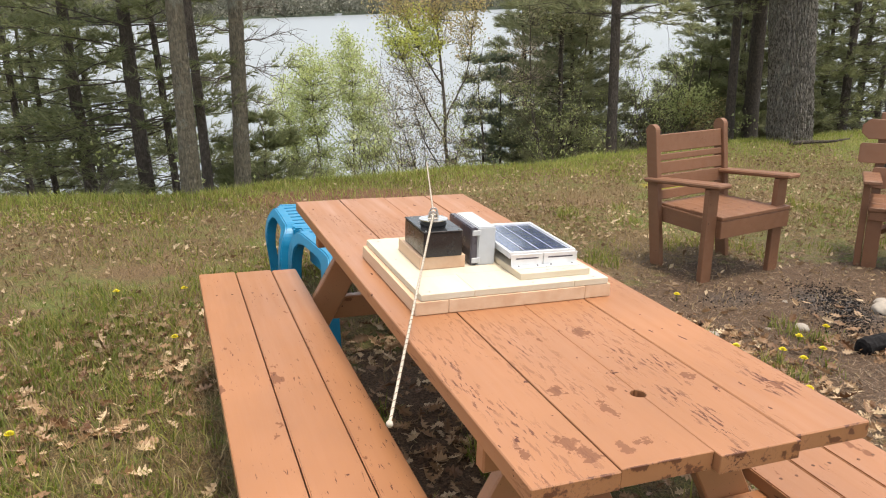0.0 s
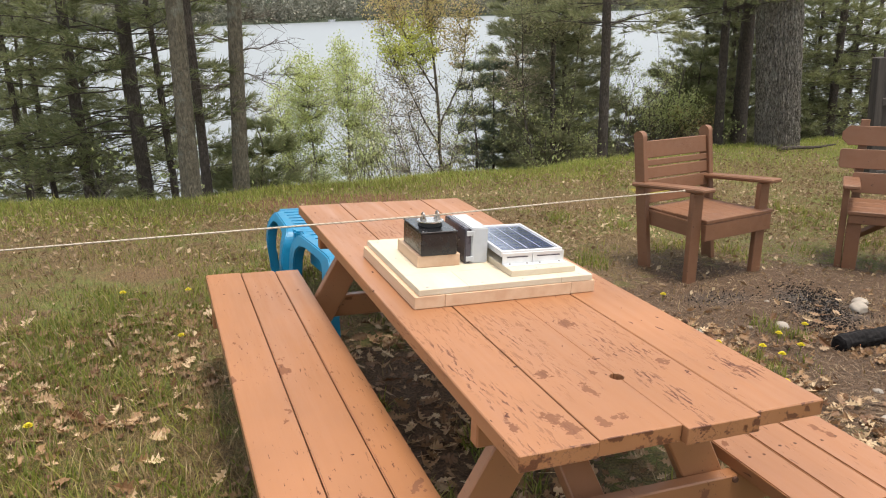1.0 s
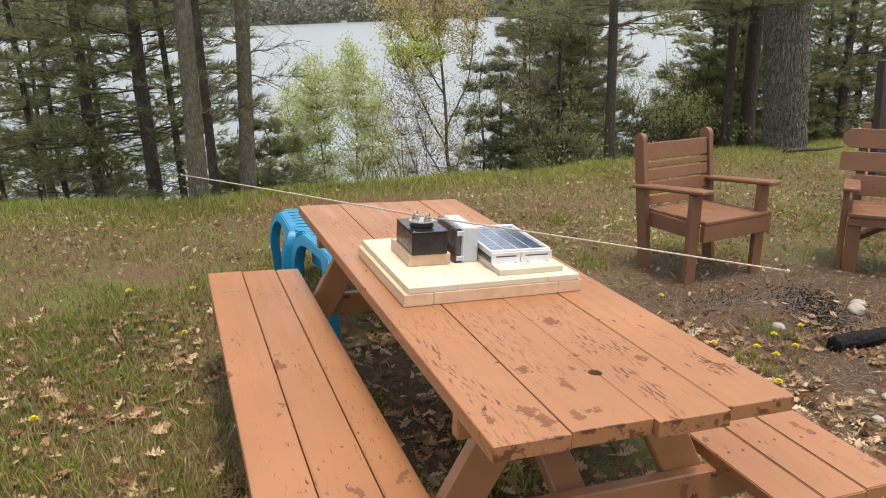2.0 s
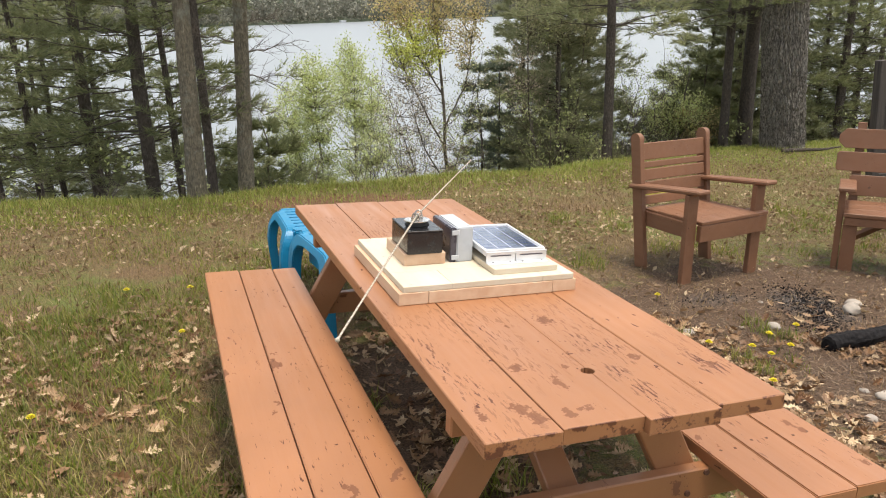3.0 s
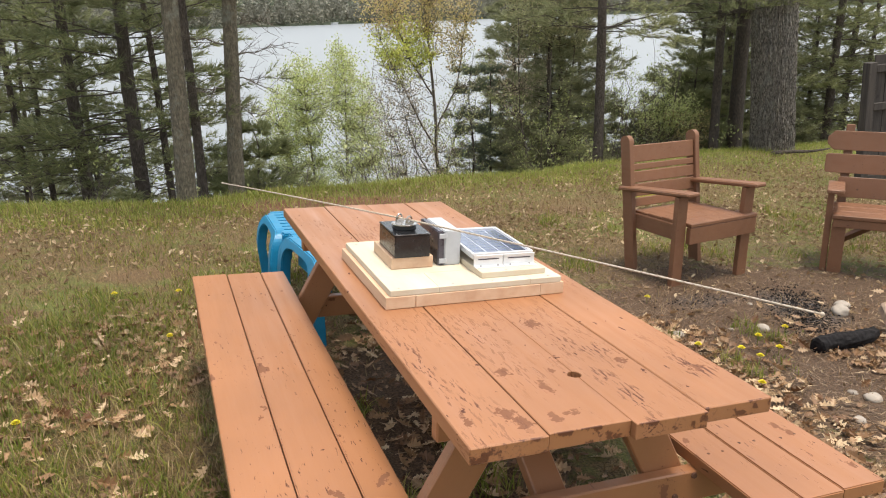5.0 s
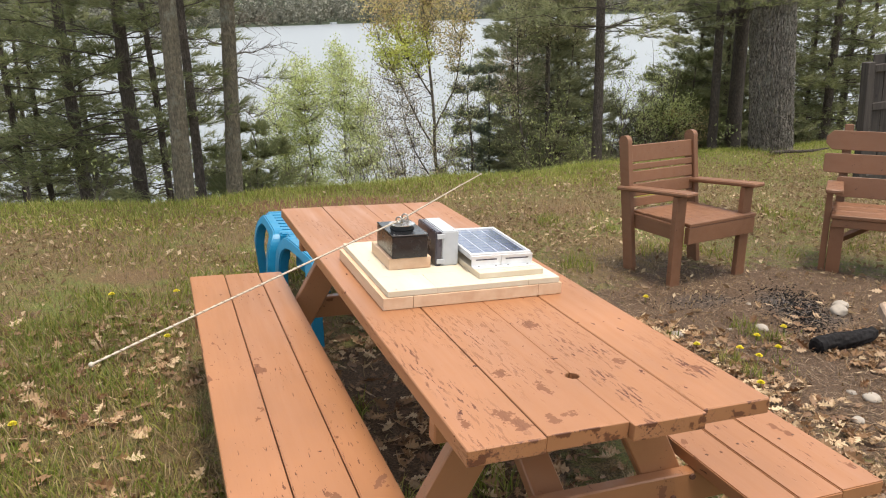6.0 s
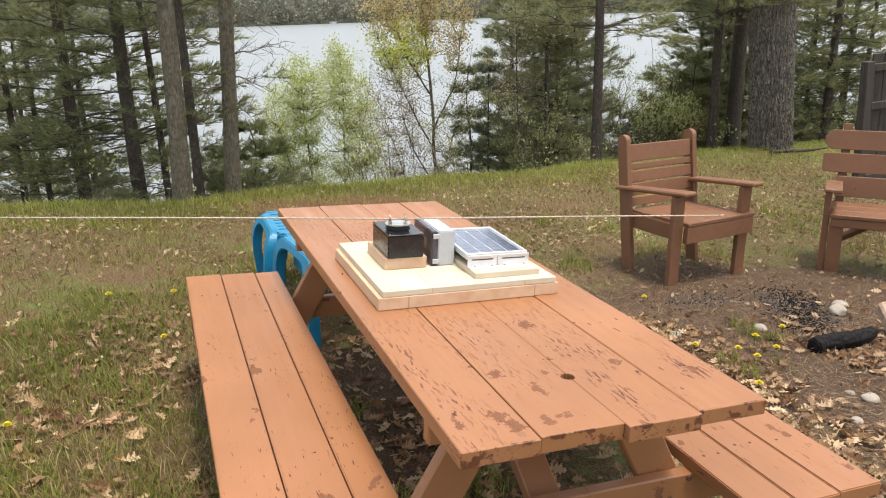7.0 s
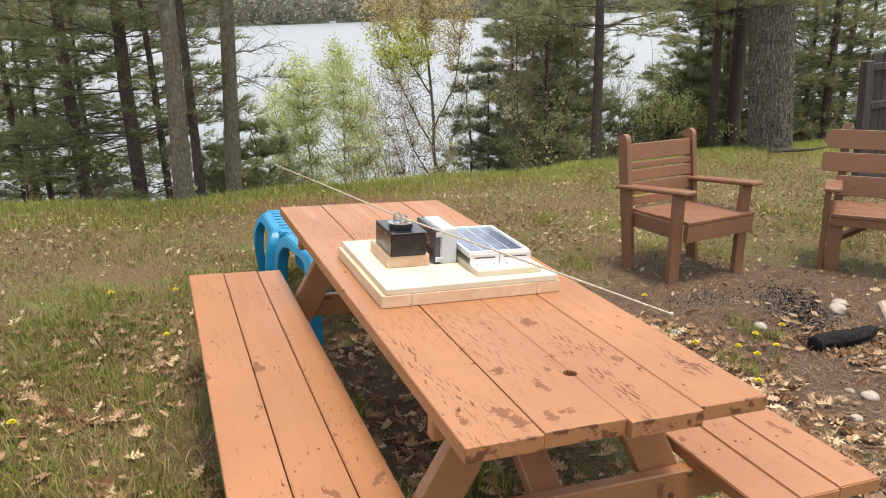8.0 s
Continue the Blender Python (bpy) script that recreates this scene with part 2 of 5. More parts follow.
BLUE = plain("blue_resin", (0.006, 0.175, 0.33), 0.40, 0, 0.14, 14)
ROPE = plain("white_fibre_rod", (0.42, 0.365, 0.29), 0.5, 0, 0.15, 200)
ROPE_TWIST = plain("brown_twist", (0.20, 0.15, 0.105), 0.6, 0, 0.2, 200)
# dark rotor plate, its sky reflection painted in as a pale colour
SKYLIT_PLATE = plain("sky_paled_plate", (0.60, 0.60, 0.60), 0.22, 0.8, 0.05)
RUST = plain("rusty_nail", (0.085, 0.036, 0.021), 0.85, 0.0, 0.4)
STEEL = plain("dull_screw_steel", (0.35, 0.34, 0.33), 0.4, 0.9)
STONE = plain("pale_stone", (0.304, 0.266, 0.220), 0.85, 0, 0.22, 18, 0.4)
CHAR = plain("charred_wood", (0.010, 0.009, 0.009), 0.75, 0, 0.8, 55, 1.0)
ASHWOOD = plain("split_log_end", (0.30, 0.22, 0.16), 0.85, 0, 0.3, 30, 0.5)
WEATHERED = timber("weathered_dark_boards", (0.072, 0.060, 0.050), (0.032, 0.027, 0.024), (20, 20, 1.5), 0.9)
CHAR.node_tree.nodes["Principled BSDF"].inputs["Specular IOR Level"].default_value = 0.12
for glazed in (CELL, CELL_LINE):
    coat = glazed.node_tree.nodes["Principled BSDF"]
    coat.inputs["Coat Weight"].default_value, coat.inputs["Coat Roughness"].default_value, coat.inputs["Coat IOR"].default_value = 1.0, 0.06, 1.7
SOIL = ground_material()
WATER = water_material()
NEEDLES = leafy("pine_needles", (0.150, 0.175, 0.078), (0.235, 0.255, 0.115), (0.330, 0.330, 0.165), 0.58)
NEEDLES_PALE = leafy("pale_pine_needles", (0.215, 0.235, 0.115), (0.315, 0.330, 0.165), (0.43, 0.42, 0.23), 0.6)
NEEDLES_SOFT = leafy("soft_pale_needles", (0.26, 0.275, 0.145), (0.37, 0.38, 0.205), (0.49, 0.475, 0.285), 0.6)
NEEDLES_BLUE = leafy("grey_blue_pine_needles", (0.15, 0.18, 0.12), (0.21, 0.25, 0.165), (0.30, 0.33, 0.22), 0.5)
YELLOW = leafy("yellow_green_leaves", (0.58, 0.62, 0.12), (0.70, 0.73, 0.18), (0.80, 0.78, 0.30), 0.65)
OLIVE = leafy("olive_new_leaves", (0.38, 0.39, 0.19), (0.48, 0.47, 0.26), (0.58, 0.53, 0.34), 0.55)
PINK_BUDS = leafy("pale_pink_buds", (0.42, 0.36, 0.24), (0.52, 0.44, 0.32), (0.60, 0.52, 0.40), 0.5)
SPRING = leafy("spring_leaves", (0.46, 0.53, 0.19), (0.60, 0.65, 0.28), (0.74, 0.74, 0.40), 0.62)
RUSSET = leafy("unfolding_leaves", (0.48, 0.43, 0.16), (0.60, 0.50, 0.24), (0.62, 0.42, 0.27), 0.6)
GRASS = leafy("grass_blades", (0.105, 0.140, 0.018), (0.235, 0.260, 0.040), (0.44, 0.37, 0.12), 0.55)
STRAW = leafy("dead_grass", (0.135, 0.088, 0.036), (0.295, 0.208, 0.094), (0.46, 0.36, 0.19), 0.35)
LITTER = leafy("oak_leaf_litter", (0.12, 0.052, 0.020), (0.37, 0.225, 0.11), (0.71, 0.55, 0.345), 0.2, 0.5)
TWIGGY = leafy("needle_and_twig_litter", (0.045, 0.024, 0.012), (0.17, 0.10, 0.052), (0.42, 0.31, 0.19), 0.15)
PALE_LITTER = leafy("bleached_leaf_litter", (0.17, 0.105, 0.055), (0.36, 0.255, 0.145), (0.60, 0.48, 0.31), 0.3, 0.6)
EDGE_GRASS = leafy("bank_edge_grass", (0.205, 0.265, 0.045), (0.34, 0.385, 0.085), (0.55, 0.49, 0.18), 0.6)
# distance haze put into the colour: woods paled, with little contrast
FAR_GREEN = leafy("hazed_far_woods", (0.155, 0.158, 0.120), (0.190, 0.188, 0.140), (0.240, 0.225, 0.165), 0.2)
PETAL = plain("dandelion_yellow", (0.669, 0.562, 0.011), 0.6, 0, 0.15)
OAK_BARK = bark("oak_bark", (0.330, 0.300, 0.250), (0.048, 0.041, 0.034), (24, 24, 6.5), 0.35)
PINE_BARK = bark("pine_bark", (0.230, 0.200, 0.140), (0.105, 0.088, 0.060), (32, 32, 8), 0.6)
DARK_BARK = bark("dark_pine_bark", (0.135, 0.108, 0.085), (0.050, 0.040, 0.032), (34, 34, 9))
TWIG = plain("grey_twigs", (0.13, 0.108, 0.085), 0.9, 0, 0.3, 20)


# ---- building helpers ----
def part(name, bm, material, parent=None, label="", smooth=False):
    me = bpy.data.meshes.new(name)
    bm.to_mesh(me)
    bm.free()
    me.materials.append(material)
    if smooth:
        me.shade_smooth()
    ob = new(name, me)
    if parent:
        ob.parent = parent
    return tagged(ob, label)


def raw(name, verts, faces, material, parent=None, smooth=False):
    me = bpy.data.meshes.new(name)
    me.from_pydata(verts, [], faces)
    me.materials.append(material)
    if smooth:
        me.shade_smooth()
    ob = new(name, me)
    if parent:
        ob.parent = parent
    return ob


def thing(name, m, label, category, group="", kind=""):
    ob = new(name)
    ob.empty_display_size = 0.1
    ob.matrix_basis = m
    return tagged(ob, label, category, group, kind)


def yard(x, y, z=0.0, rx=0, ry=0, rz=0):
    return YARD @ pose(x, y, z, rx, ry, rz)


def slab(bm, size, m=None, bev=0.004, seg=1):
    """A box of that size with worn edges, centred on m."""
    b2 = bmesh.new()
    bmesh.ops.create_cube(b2, size=1.0)
    bmesh.ops.scale(b2, vec=size, verts=b2.verts)
    if bev:
        bmesh.ops.bevel(b2, geom=b2.edges[:], offset=bev, segments=seg, affect="EDGES")
    if m is not None:
        bmesh.ops.transform(b2, matrix=m, verts=b2.verts)
    join(bm, b2)
    return bm


def join(bm, other):
    me = bpy.data.meshes.new("tmp")
    other.to_mesh(me)
    other.free()
    bm.from_mesh(me)
    bpy.data.meshes.remove(me)


def block(x0, x1, y0, y1, z0, z1, bev=0.004, seg=1):
    return slab(bmesh.new(), (x1 - x0, y1 - y0, z1 - z0), Matrix.Translation(((x0 + x1) / 2, (y0 + y1) / 2, (z0 + z1) / 2)), bev, seg)


def beam(a, b, wide, thick, side=(1, 0, 0), bev=0.004):
    """A board from a to b; wide lies along side."""
    a, b = Vector(a), Vector(b)
    zax = (b - a).normalized()
    xax = Vector(side)
    xax = (xax - zax * xax.dot(zax)).normalized()
    yax = zax.cross(xax)
    m = Matrix((xax, yax, zax)).transposed().to_4x4()
    m.translation = (a + b) / 2
    return slab(bmesh.new(), (wide, thick, (b - a).length), m, bev)


def prism(outline, z0, z1, bev=0.0):
    """An upright prism over a plan outline."""
    bm = bmesh.new()
    f = bm.faces.new([bm.verts.new((x, y, z0)) for x, y in outline])
    r = bmesh.ops.extrude_face_region(bm, geom=[f])
    bmesh.ops.translate(bm, vec=(0, 0, z1 - z0), verts=[v for v in r["geom"] if isinstance(v, bmesh.types.BMVert)])
    bmesh.ops.recalc_face_normals(bm, faces=bm.faces)
    if bev:
        bmesh.ops.bevel(bm, geom=bm.edges[:], offset=bev, segments=1, affect="EDGES")
    return bm


def tube(points, radii, sides=8, cap=True):
    """A tapered tube along points."""
    verts, faces = [], []
    pts = [Vector(p) for p in points]
    ref = Vector((0.31, 0.87, 0.13))
    for k, p in enumerate(pts):
        d = (pts[min(k + 1, len(pts) - 1)] - pts[max(k - 1, 0)]).normalized()
        u = d.cross(ref)
        u = (u if u.length > 1e-3 else d.cross(Vector((1, 0, 0)))).normalized()
        w = d.cross(u)
        for j in range(sides):
            a = 2 * math.pi * j / sides
            verts.append(p + (u * math.cos(a) + w * math.sin(a)) * radii[k])
    for k in range(len(pts) - 1):
        for j in range(sides):
            j2 = (j + 1) % sides
            faces.append((k * sides + j, k * sides + j2, (k + 1) * sides + j2, (k + 1) * sides + j))
    if cap:
        faces.append(tuple(reversed(range(sides))))
        faces.append(tuple(range((len(pts) - 1) * sides, len(pts) * sides)))
    return verts, faces


def add(store, vf):
    base = len(store[0])
    store[0].extend(tuple(v) for v in vf[0])
    store[1].extend(tuple(i + base for i in f) for f in vf[1])


def cyl(r0, r1, z0, z1, sides=24, bev=0.0, at=(0, 0)):
    bm = bmesh.new()
    bmesh.ops.create_cone(bm, cap_ends=True, segments=sides, radius1=r0, radius2=r1, depth=z1 - z0)
    bmesh.ops.translate(bm, vec=(at[0], at[1], (z0 + z1) / 2), verts=bm.verts)
    if bev:
        bmesh.ops.bevel(bm, geom=[e for e in bm.edges if abs(e.verts[0].co.z - e.verts[1].co.z) < 1e-6], offset=bev, segments=2, affect="EDGES")
    return bm


# ---- the lie of the land ----
def smooth(a, b, v):
    t = min(1.0, max(0.0, (v - a) / (b - a)))
    return t * t * (3 - 2 * t)


LAKE = -6.5


def lip(x):
    """Where the lawn ends and the bank begins."""
    return 5.7 + 2.55 * smooth(-1.5, 10.5, x) + 0.12 * math.sin(1.3 * x) + 0.08 * math.sin(3.1 * x + 1)


def shore(x):
    return 615.0 + 0.05 * x + 6.0 * math.sin(x * 0.021)


def ground(x, y):
    base = -math.tan(radians(0.6)) * min(max(y, -25.0), 12.0) - math.tan(radians(4.0)) * min(max(x, -14.0), 14.0)
    base += 0.02 * noise.noise((x * 0.7, y * 0.7, 3.3)) * smooth(2.2, 4.5, abs(x) + max(0, y - 3))
    d = y - lip(x)
    if d > 0:
        base -= 0.20 * d * d if d < 1.4 else 0.392 + 0.56 * (d - 1.4)
        base += 0.12 * noise.noise((x * 0.4, y * 0.4, 0.0)) * smooth(0.5, 3, d)
    base = max(base, LAKE - 1.5)
    s = y - shore(x)
    if s > -8:
        base = max(base, LAKE - 1.5 + 2.2 * smooth(-8, 4, s) + 46 * smooth(0, 260, s) + 3 * noise.noise((x * 0.02, y * 0.02, 1.0)) * smooth(0, 60, s))
    return base


def make_ground():
    def axis(inner, outer, step, grow):
        v, out = inner[0], []
        while v < inner[1]:
            out.append(v)
            v += step
        lo, hi, s = inner[0], inner[1], step
        pre = []
        while lo > outer[0]:
            s *= grow
            lo -= s
            pre.append(lo)
        s = step
        while hi < outer[1]:
            out.append(hi)
            s *= grow
            hi += s
        return pre[::-1] + out + [hi]

    xs, ys = axis((-6, 14), (-900, 900), 0.14, 1.14), axis((-2, 13), (-300, 1100), 0.14, 1.09)
    verts = [(x, y, ground(x, y)) for y in ys for x in xs]
    n = len(xs)
    faces = [(j * n + i, j * n + i + 1, (j + 1) * n + i + 1, (j + 1) * n + i) for j in range(len(ys) - 1) for i in range(n - 1)]
    ob = raw("ground", verts, faces, SOIL, smooth=True)
    tagged(ob, "sloping sandy lawn with dry grass and bare soil", "ground", kind="structure")
    w = raw("water", [(-1500, 12, LAKE), (1500, 12, LAKE), (1500, 1200, LAKE), (-1500, 1200, LAKE)], [(0, 1, 2, 3)], WATER)
    tagged(w, "bright rippled lake below the bank", "lake", kind="structure")


make_ground()


def rnd(a, b):
    return random.uniform(a, b)


# ---- picnic table ----
TOP, LONG = 0.75, 2.17


def notched(x0, x1, y0, y1, notch_side, ny, r):
    """Plan of a board with half a knot hole in one long edge."""
    pts = [(x0, y0), (x1, y0)]
    arc = [math.pi * k / 6 for k in range(7)]
    if notch_side > 0:
        pts += [(x1 - r * 1.15 * math.sin(a), ny - r * math.cos(a)) for a in arc]
    pts += [(x1, y1), (x0, y1)]
    if notch_side < 0:
        pts += [(x0 + r * 0.8 * math.sin(a), ny + r * math.cos(a)) for a in arc]
    return pts


def picnic_table():
    t = thing("picnic_table", yard(0, 0), "long picnic table in peeling terracotta paint with attached benches", "table")
    edges = [(-0.372, -0.2005, 0.0, LONG), (-0.198, -0.0032, 0.006, LONG + 0.006), (-0.0022, 0.1825, -0.012, LONG - 0.004), (0.1885, 0.372, 0.004, LONG)]
    for k, (x0, x1, y0, y1) in enumerate(edges):
        if k in (1, 2):
            bm = prism(notched(x0, x1, y0, y1, 1 if k == 1 else -1, 0.241, 0.017), TOP - 0.038, TOP, 0.0014)
        else:
            spread = 0.013 if k == 0 else 0.0
            bm = prism([(x0 - 0.002, y0), (x1, y0), (x1, y1), (x0 - spread, y1)], TOP - 0.038, TOP, 0.0025)
        part("tabletop_board", bm, TOP_PAINT, t)
    for side, cuts, y0, y1 in ((-1, (0.390, 0.492, 0.496, 0.640, 0.644, 0.790), 0.0, 2.19), (1, (0.405, 0.527, 0.531, 0.660, 0.664, 0.806), -0.005, 2.18)):
        for k in range(3):
            a, b = sorted((side * cuts[2 * k], side * cuts[2 * k + 1]))
            part("bench_board", block(a, b, y0 + 0.006 * k, y1 + 0.01 * k, 0.412, 0.45, 0.003, 2), PAINT, t)
    for y in (0.262, 1.91):
        for x, z in ((-0.745, 0.45), (-0.68, 0.45), (-0.60, 0.45), (-0.53, 0.45), (-0.445, 0.45), (0.445, 0.45), (0.49, 0.45), (0.56, 0.45), (0.62, 0.45), (0.70, 0.45), (0.76, 0.45)):
            part("nail_head", cyl(0.0045 if x < 0 else rnd(0.004, 0.0075), 0.0045 if x < 0 else 0.004, z - 0.002, z + 0.0006, 9, at=(x + rnd(-0.008, 0.008), y + rnd(-0.02, 0.02))), RUST, t)
    for y, turn in ((0.262, 1), (1.91, -1)):
        part("bench_bearer", block(-0.79, 0.80, y - 0.019, y + 0.019, 0.318, 0.412), PAINT, t)
        part("top_cleat", block(-0.35, 0.35, y - 0.019, y + 0.019, TOP - 0.127, TOP - 0.038), PAINT, t)
        for side in (-1, 1):
            part("leg", beam((side * 0.548, y + turn * 0.039, 0.0), (side * 0.157, y + turn * 0.039, TOP - 0.04), 0.112, 0.038), PAINT, t)
            for dx in (-0.02, 0.035):
                bm = cyl(0.009, 0.008, 0, 0.006, 8)
                bmesh.ops.transform(bm, matrix=pose(side * 0.36 + dx, y - turn * 0.0192, 0.365 + dx, 90 if turn > 0 else -90), verts=bm.verts)
                part("bolt_head", bm, RUST, t)
        part("diagonal_brace", beam((0, y + turn * 0.04, 0.36), (0, y + turn * 0.62, TOP - 0.04), 0.09, 0.038), PAINT, t)


picnic_table()


# ---- rotor rig on the table ----
DECK = 0.807


def platform():
    t = thing("wooden_platform", yard(0, 0, TOP), "pale new pine board platform on a stud frame", "platform")
    x0, x1, y0, y1 = -0.302, 0.260, 0.782, 1.33
    part("deck_board", block(x0 + 0.002, x1 - 0.002, y0 + 0.14, y1, 0.039, 0.057, 0.0015), PINE, t)
    for a, b in ((x0 + 0.002, -0.150), (-0.1495, 0.150), (0.1505, x1 - 0.002)):
        part("deck_edge_strip", block(a, b, y0, y0 + 0.1395, 0.039, 0.057, 0.0012), PINE, t)
    part("front_stud", block(-0.222, 0.185, y0 - 0.002, y0 + 0.036, 0.001, 0.038, 0.0015), PINE_END, t)
    part("back_stud", block(-0.222, 0.185, y1 - 0.038, y1, 0.001, 0.038, 0.0015), PINE_END, t)
    part("side_stud", block(-0.314, -0.223, y0 - 0.002, y1 - 0.002, 0.001, 0.038, 0.0015), PINE_END, t)
    part("side_stud", block(0.186, 0.268, y0, y1 - 0.002, 0.001, 0.038, 0.0015), PINE_END, t)
    for x, y in ((-0.27, 0.80), (-0.1, 0.80), (0.03, 0.80), (0.22, 0.80), (-0.27, 1.1), (-0.27, 1.3), (0.22, 1.3)):
        part("screw_head", cyl(0.004, 0.004, 0.057, 0.0576, 8, at=(x, y)), STEEL, t)


def motor_box():
    b = thing("wood_block", yard(-0.168, 1.086, DECK, rz=-1), "short pine stud block under the black box", "block")
    part("upper_block", block(-0.068, 0.070, -0.108, 0.108, 0.0, 0.038, 0.002), PINE_END, b)
    m = thing("motor_box", yard(-0.170, 1.063, DECK + 0.038, rz=-1), "glossy black plastic motor box on a pine block", "box")
    part("case", block(-0.058, 0.058, -0.092, 0.092, 0.0, 0.070, 0.002, 2), BLACK, m)
    part("lid", block(-0.0595, 0.0595, -0.0935, 0.0935, 0.0705, 0.0755, 0.0015), BLACK, m)
    part("bearing_ring", cyl(0.039, 0.039, 0.0755, 0.080, 32, 0.001), RUBBER, m)
    for x in (-0.05, 0.05):
        for y in (-0.084, 0.084):
            part("lid_screw", cyl(0.0035, 0.0035, 0.0755, 0.0768, 8, at=(x, y)), STEEL, m)


def enclosure():
    e = thing("electronics_enclosure", yard(-0.041, 1.077, DECK, rz=-1), "grey plastic electronics enclosure standing on its side", "enclosure")
    w = 0.094
    part("body", block(-0.039, -0.018, -w, w, 0.0, 0.113, 0.003, 2), GREY_SHADED, e, "dark grey base half, with its shade put into the colour")
    part("cover", block(-0.0175, 0.038, -w - 0.0005, w + 0.0005, 0.0, 0.1135, 0.003, 2), GREY, e, "light grey cover half")
    for z in (0.016, 0.098):
        part("latch", block(-0.036, -0.010, -w - 0.004, -w - 0.0006, z - 0.008, z + 0.008, 0.0015), GREY, e)
    for x in (0.012, 0.027):
        part("cover_screw", cyl(0.003, 0.003, 0.1135, 0.1142, 8, at=(x, -0.072)), STEEL, e)


def solar_panel():
    bd = thing("panel_board", yard(0.112, 0.972, DECK, rz=0), "small pale pine board under the solar panel", "board")
    part("plank", block(-0.109, 0.109, -0.150, 0.150, 0.0, 0.019, 0.0015), PINE, bd)
    for x, y in ((-0.02, -0.135), (0.03, -0.138), (0.0, 0.13)):
        part("screw_head", cyl(0.004, 0.004, 0.019, 0.0196, 8, at=(x, y)), STEEL, bd)
    p = thing("solar_panel", yard(0.108, 1.045, DECK + 0.019, rz=-2.4), "small blue solar panel in an aluminium frame", "solar panel")
    w, l, h = 0.103, 0.160, 0.042
    for x0, x1 in ((-w + 0.004, -0.001), (0.001, w + 0.004)):
        br = part("mount_bracket", block(x0, x1, -l - 0.004, -l - 0.0015, 0.0035, h - 0.006, 0.0004), ALU, p)
        part("flange", block(x0, x1, -l - 0.026, -l - 0.0015, 0.0, 0.0033, 0.0005), ALU, br)
        part("slot", block(x0 + 0.014, x1 - 0.014, -l - 0.0048, -l - 0.0041, h - 0.021, h - 0.017, 0.0002), GREY_SHADED, br)
        part("rim_lip", block(x0, x1, -l - 0.0055, -l - 0.0042, h - 0.009, h - 0.006, 0.0003), ALU, br)
        for x in (x0 + 0.02, x1 - 0.02):
            part("bolt", cyl(0.0035, 0.003, 0.0033, 0.006, 8, at=(x, -l - 0.014)), STEEL, br)
    part("back_bracket", block(-w + 0.004, w - 0.004, l - 0.014, l - 0.011, 0.0, h - 0.018, 0.0004), ALU, p)
    for a, b, c, d in ((-w, w, -l, -l + 0.009), (-w, w, l - 0.009, l), (-w, -w + 0.009, -l + 0.0095, l - 0.0095), (w - 0.009, w, -l + 0.0095, l - 0.0095)):
        part("frame_rail", block(a, b, c, d, h - 0.018, h, 0.0008), ALU, p)
    part("backsheet", block(-w + 0.0095, w - 0.0095, -l + 0.0095, l - 0.0095, h - 0.010, h - 0.005, 0), CELL_LINE, p)
    nx, ny = 4, 9
    cw, cl = (2 * w - 0.024) / nx, (2 * l - 0.024) / ny
    me = None
    for i in range(nx):
        for j in range(ny):
            cx, cy = -w + 0.012 + (i + 0.5) * cw, -l + 0.012 + (j + 0.5) * cl
            if me is None:
                ob = part("solar_cell", block(-cw / 2 + 0.0020, cw / 2 - 0.0020, -cl / 2 + 0.0010, cl / 2 - 0.0010, 0, 0.0008, 0), CELL, p)
                me = ob.data
            else:
                ob = new("solar_cell", me)
                ob.parent = p
            ob.location = (cx, cy, h - 0.005)


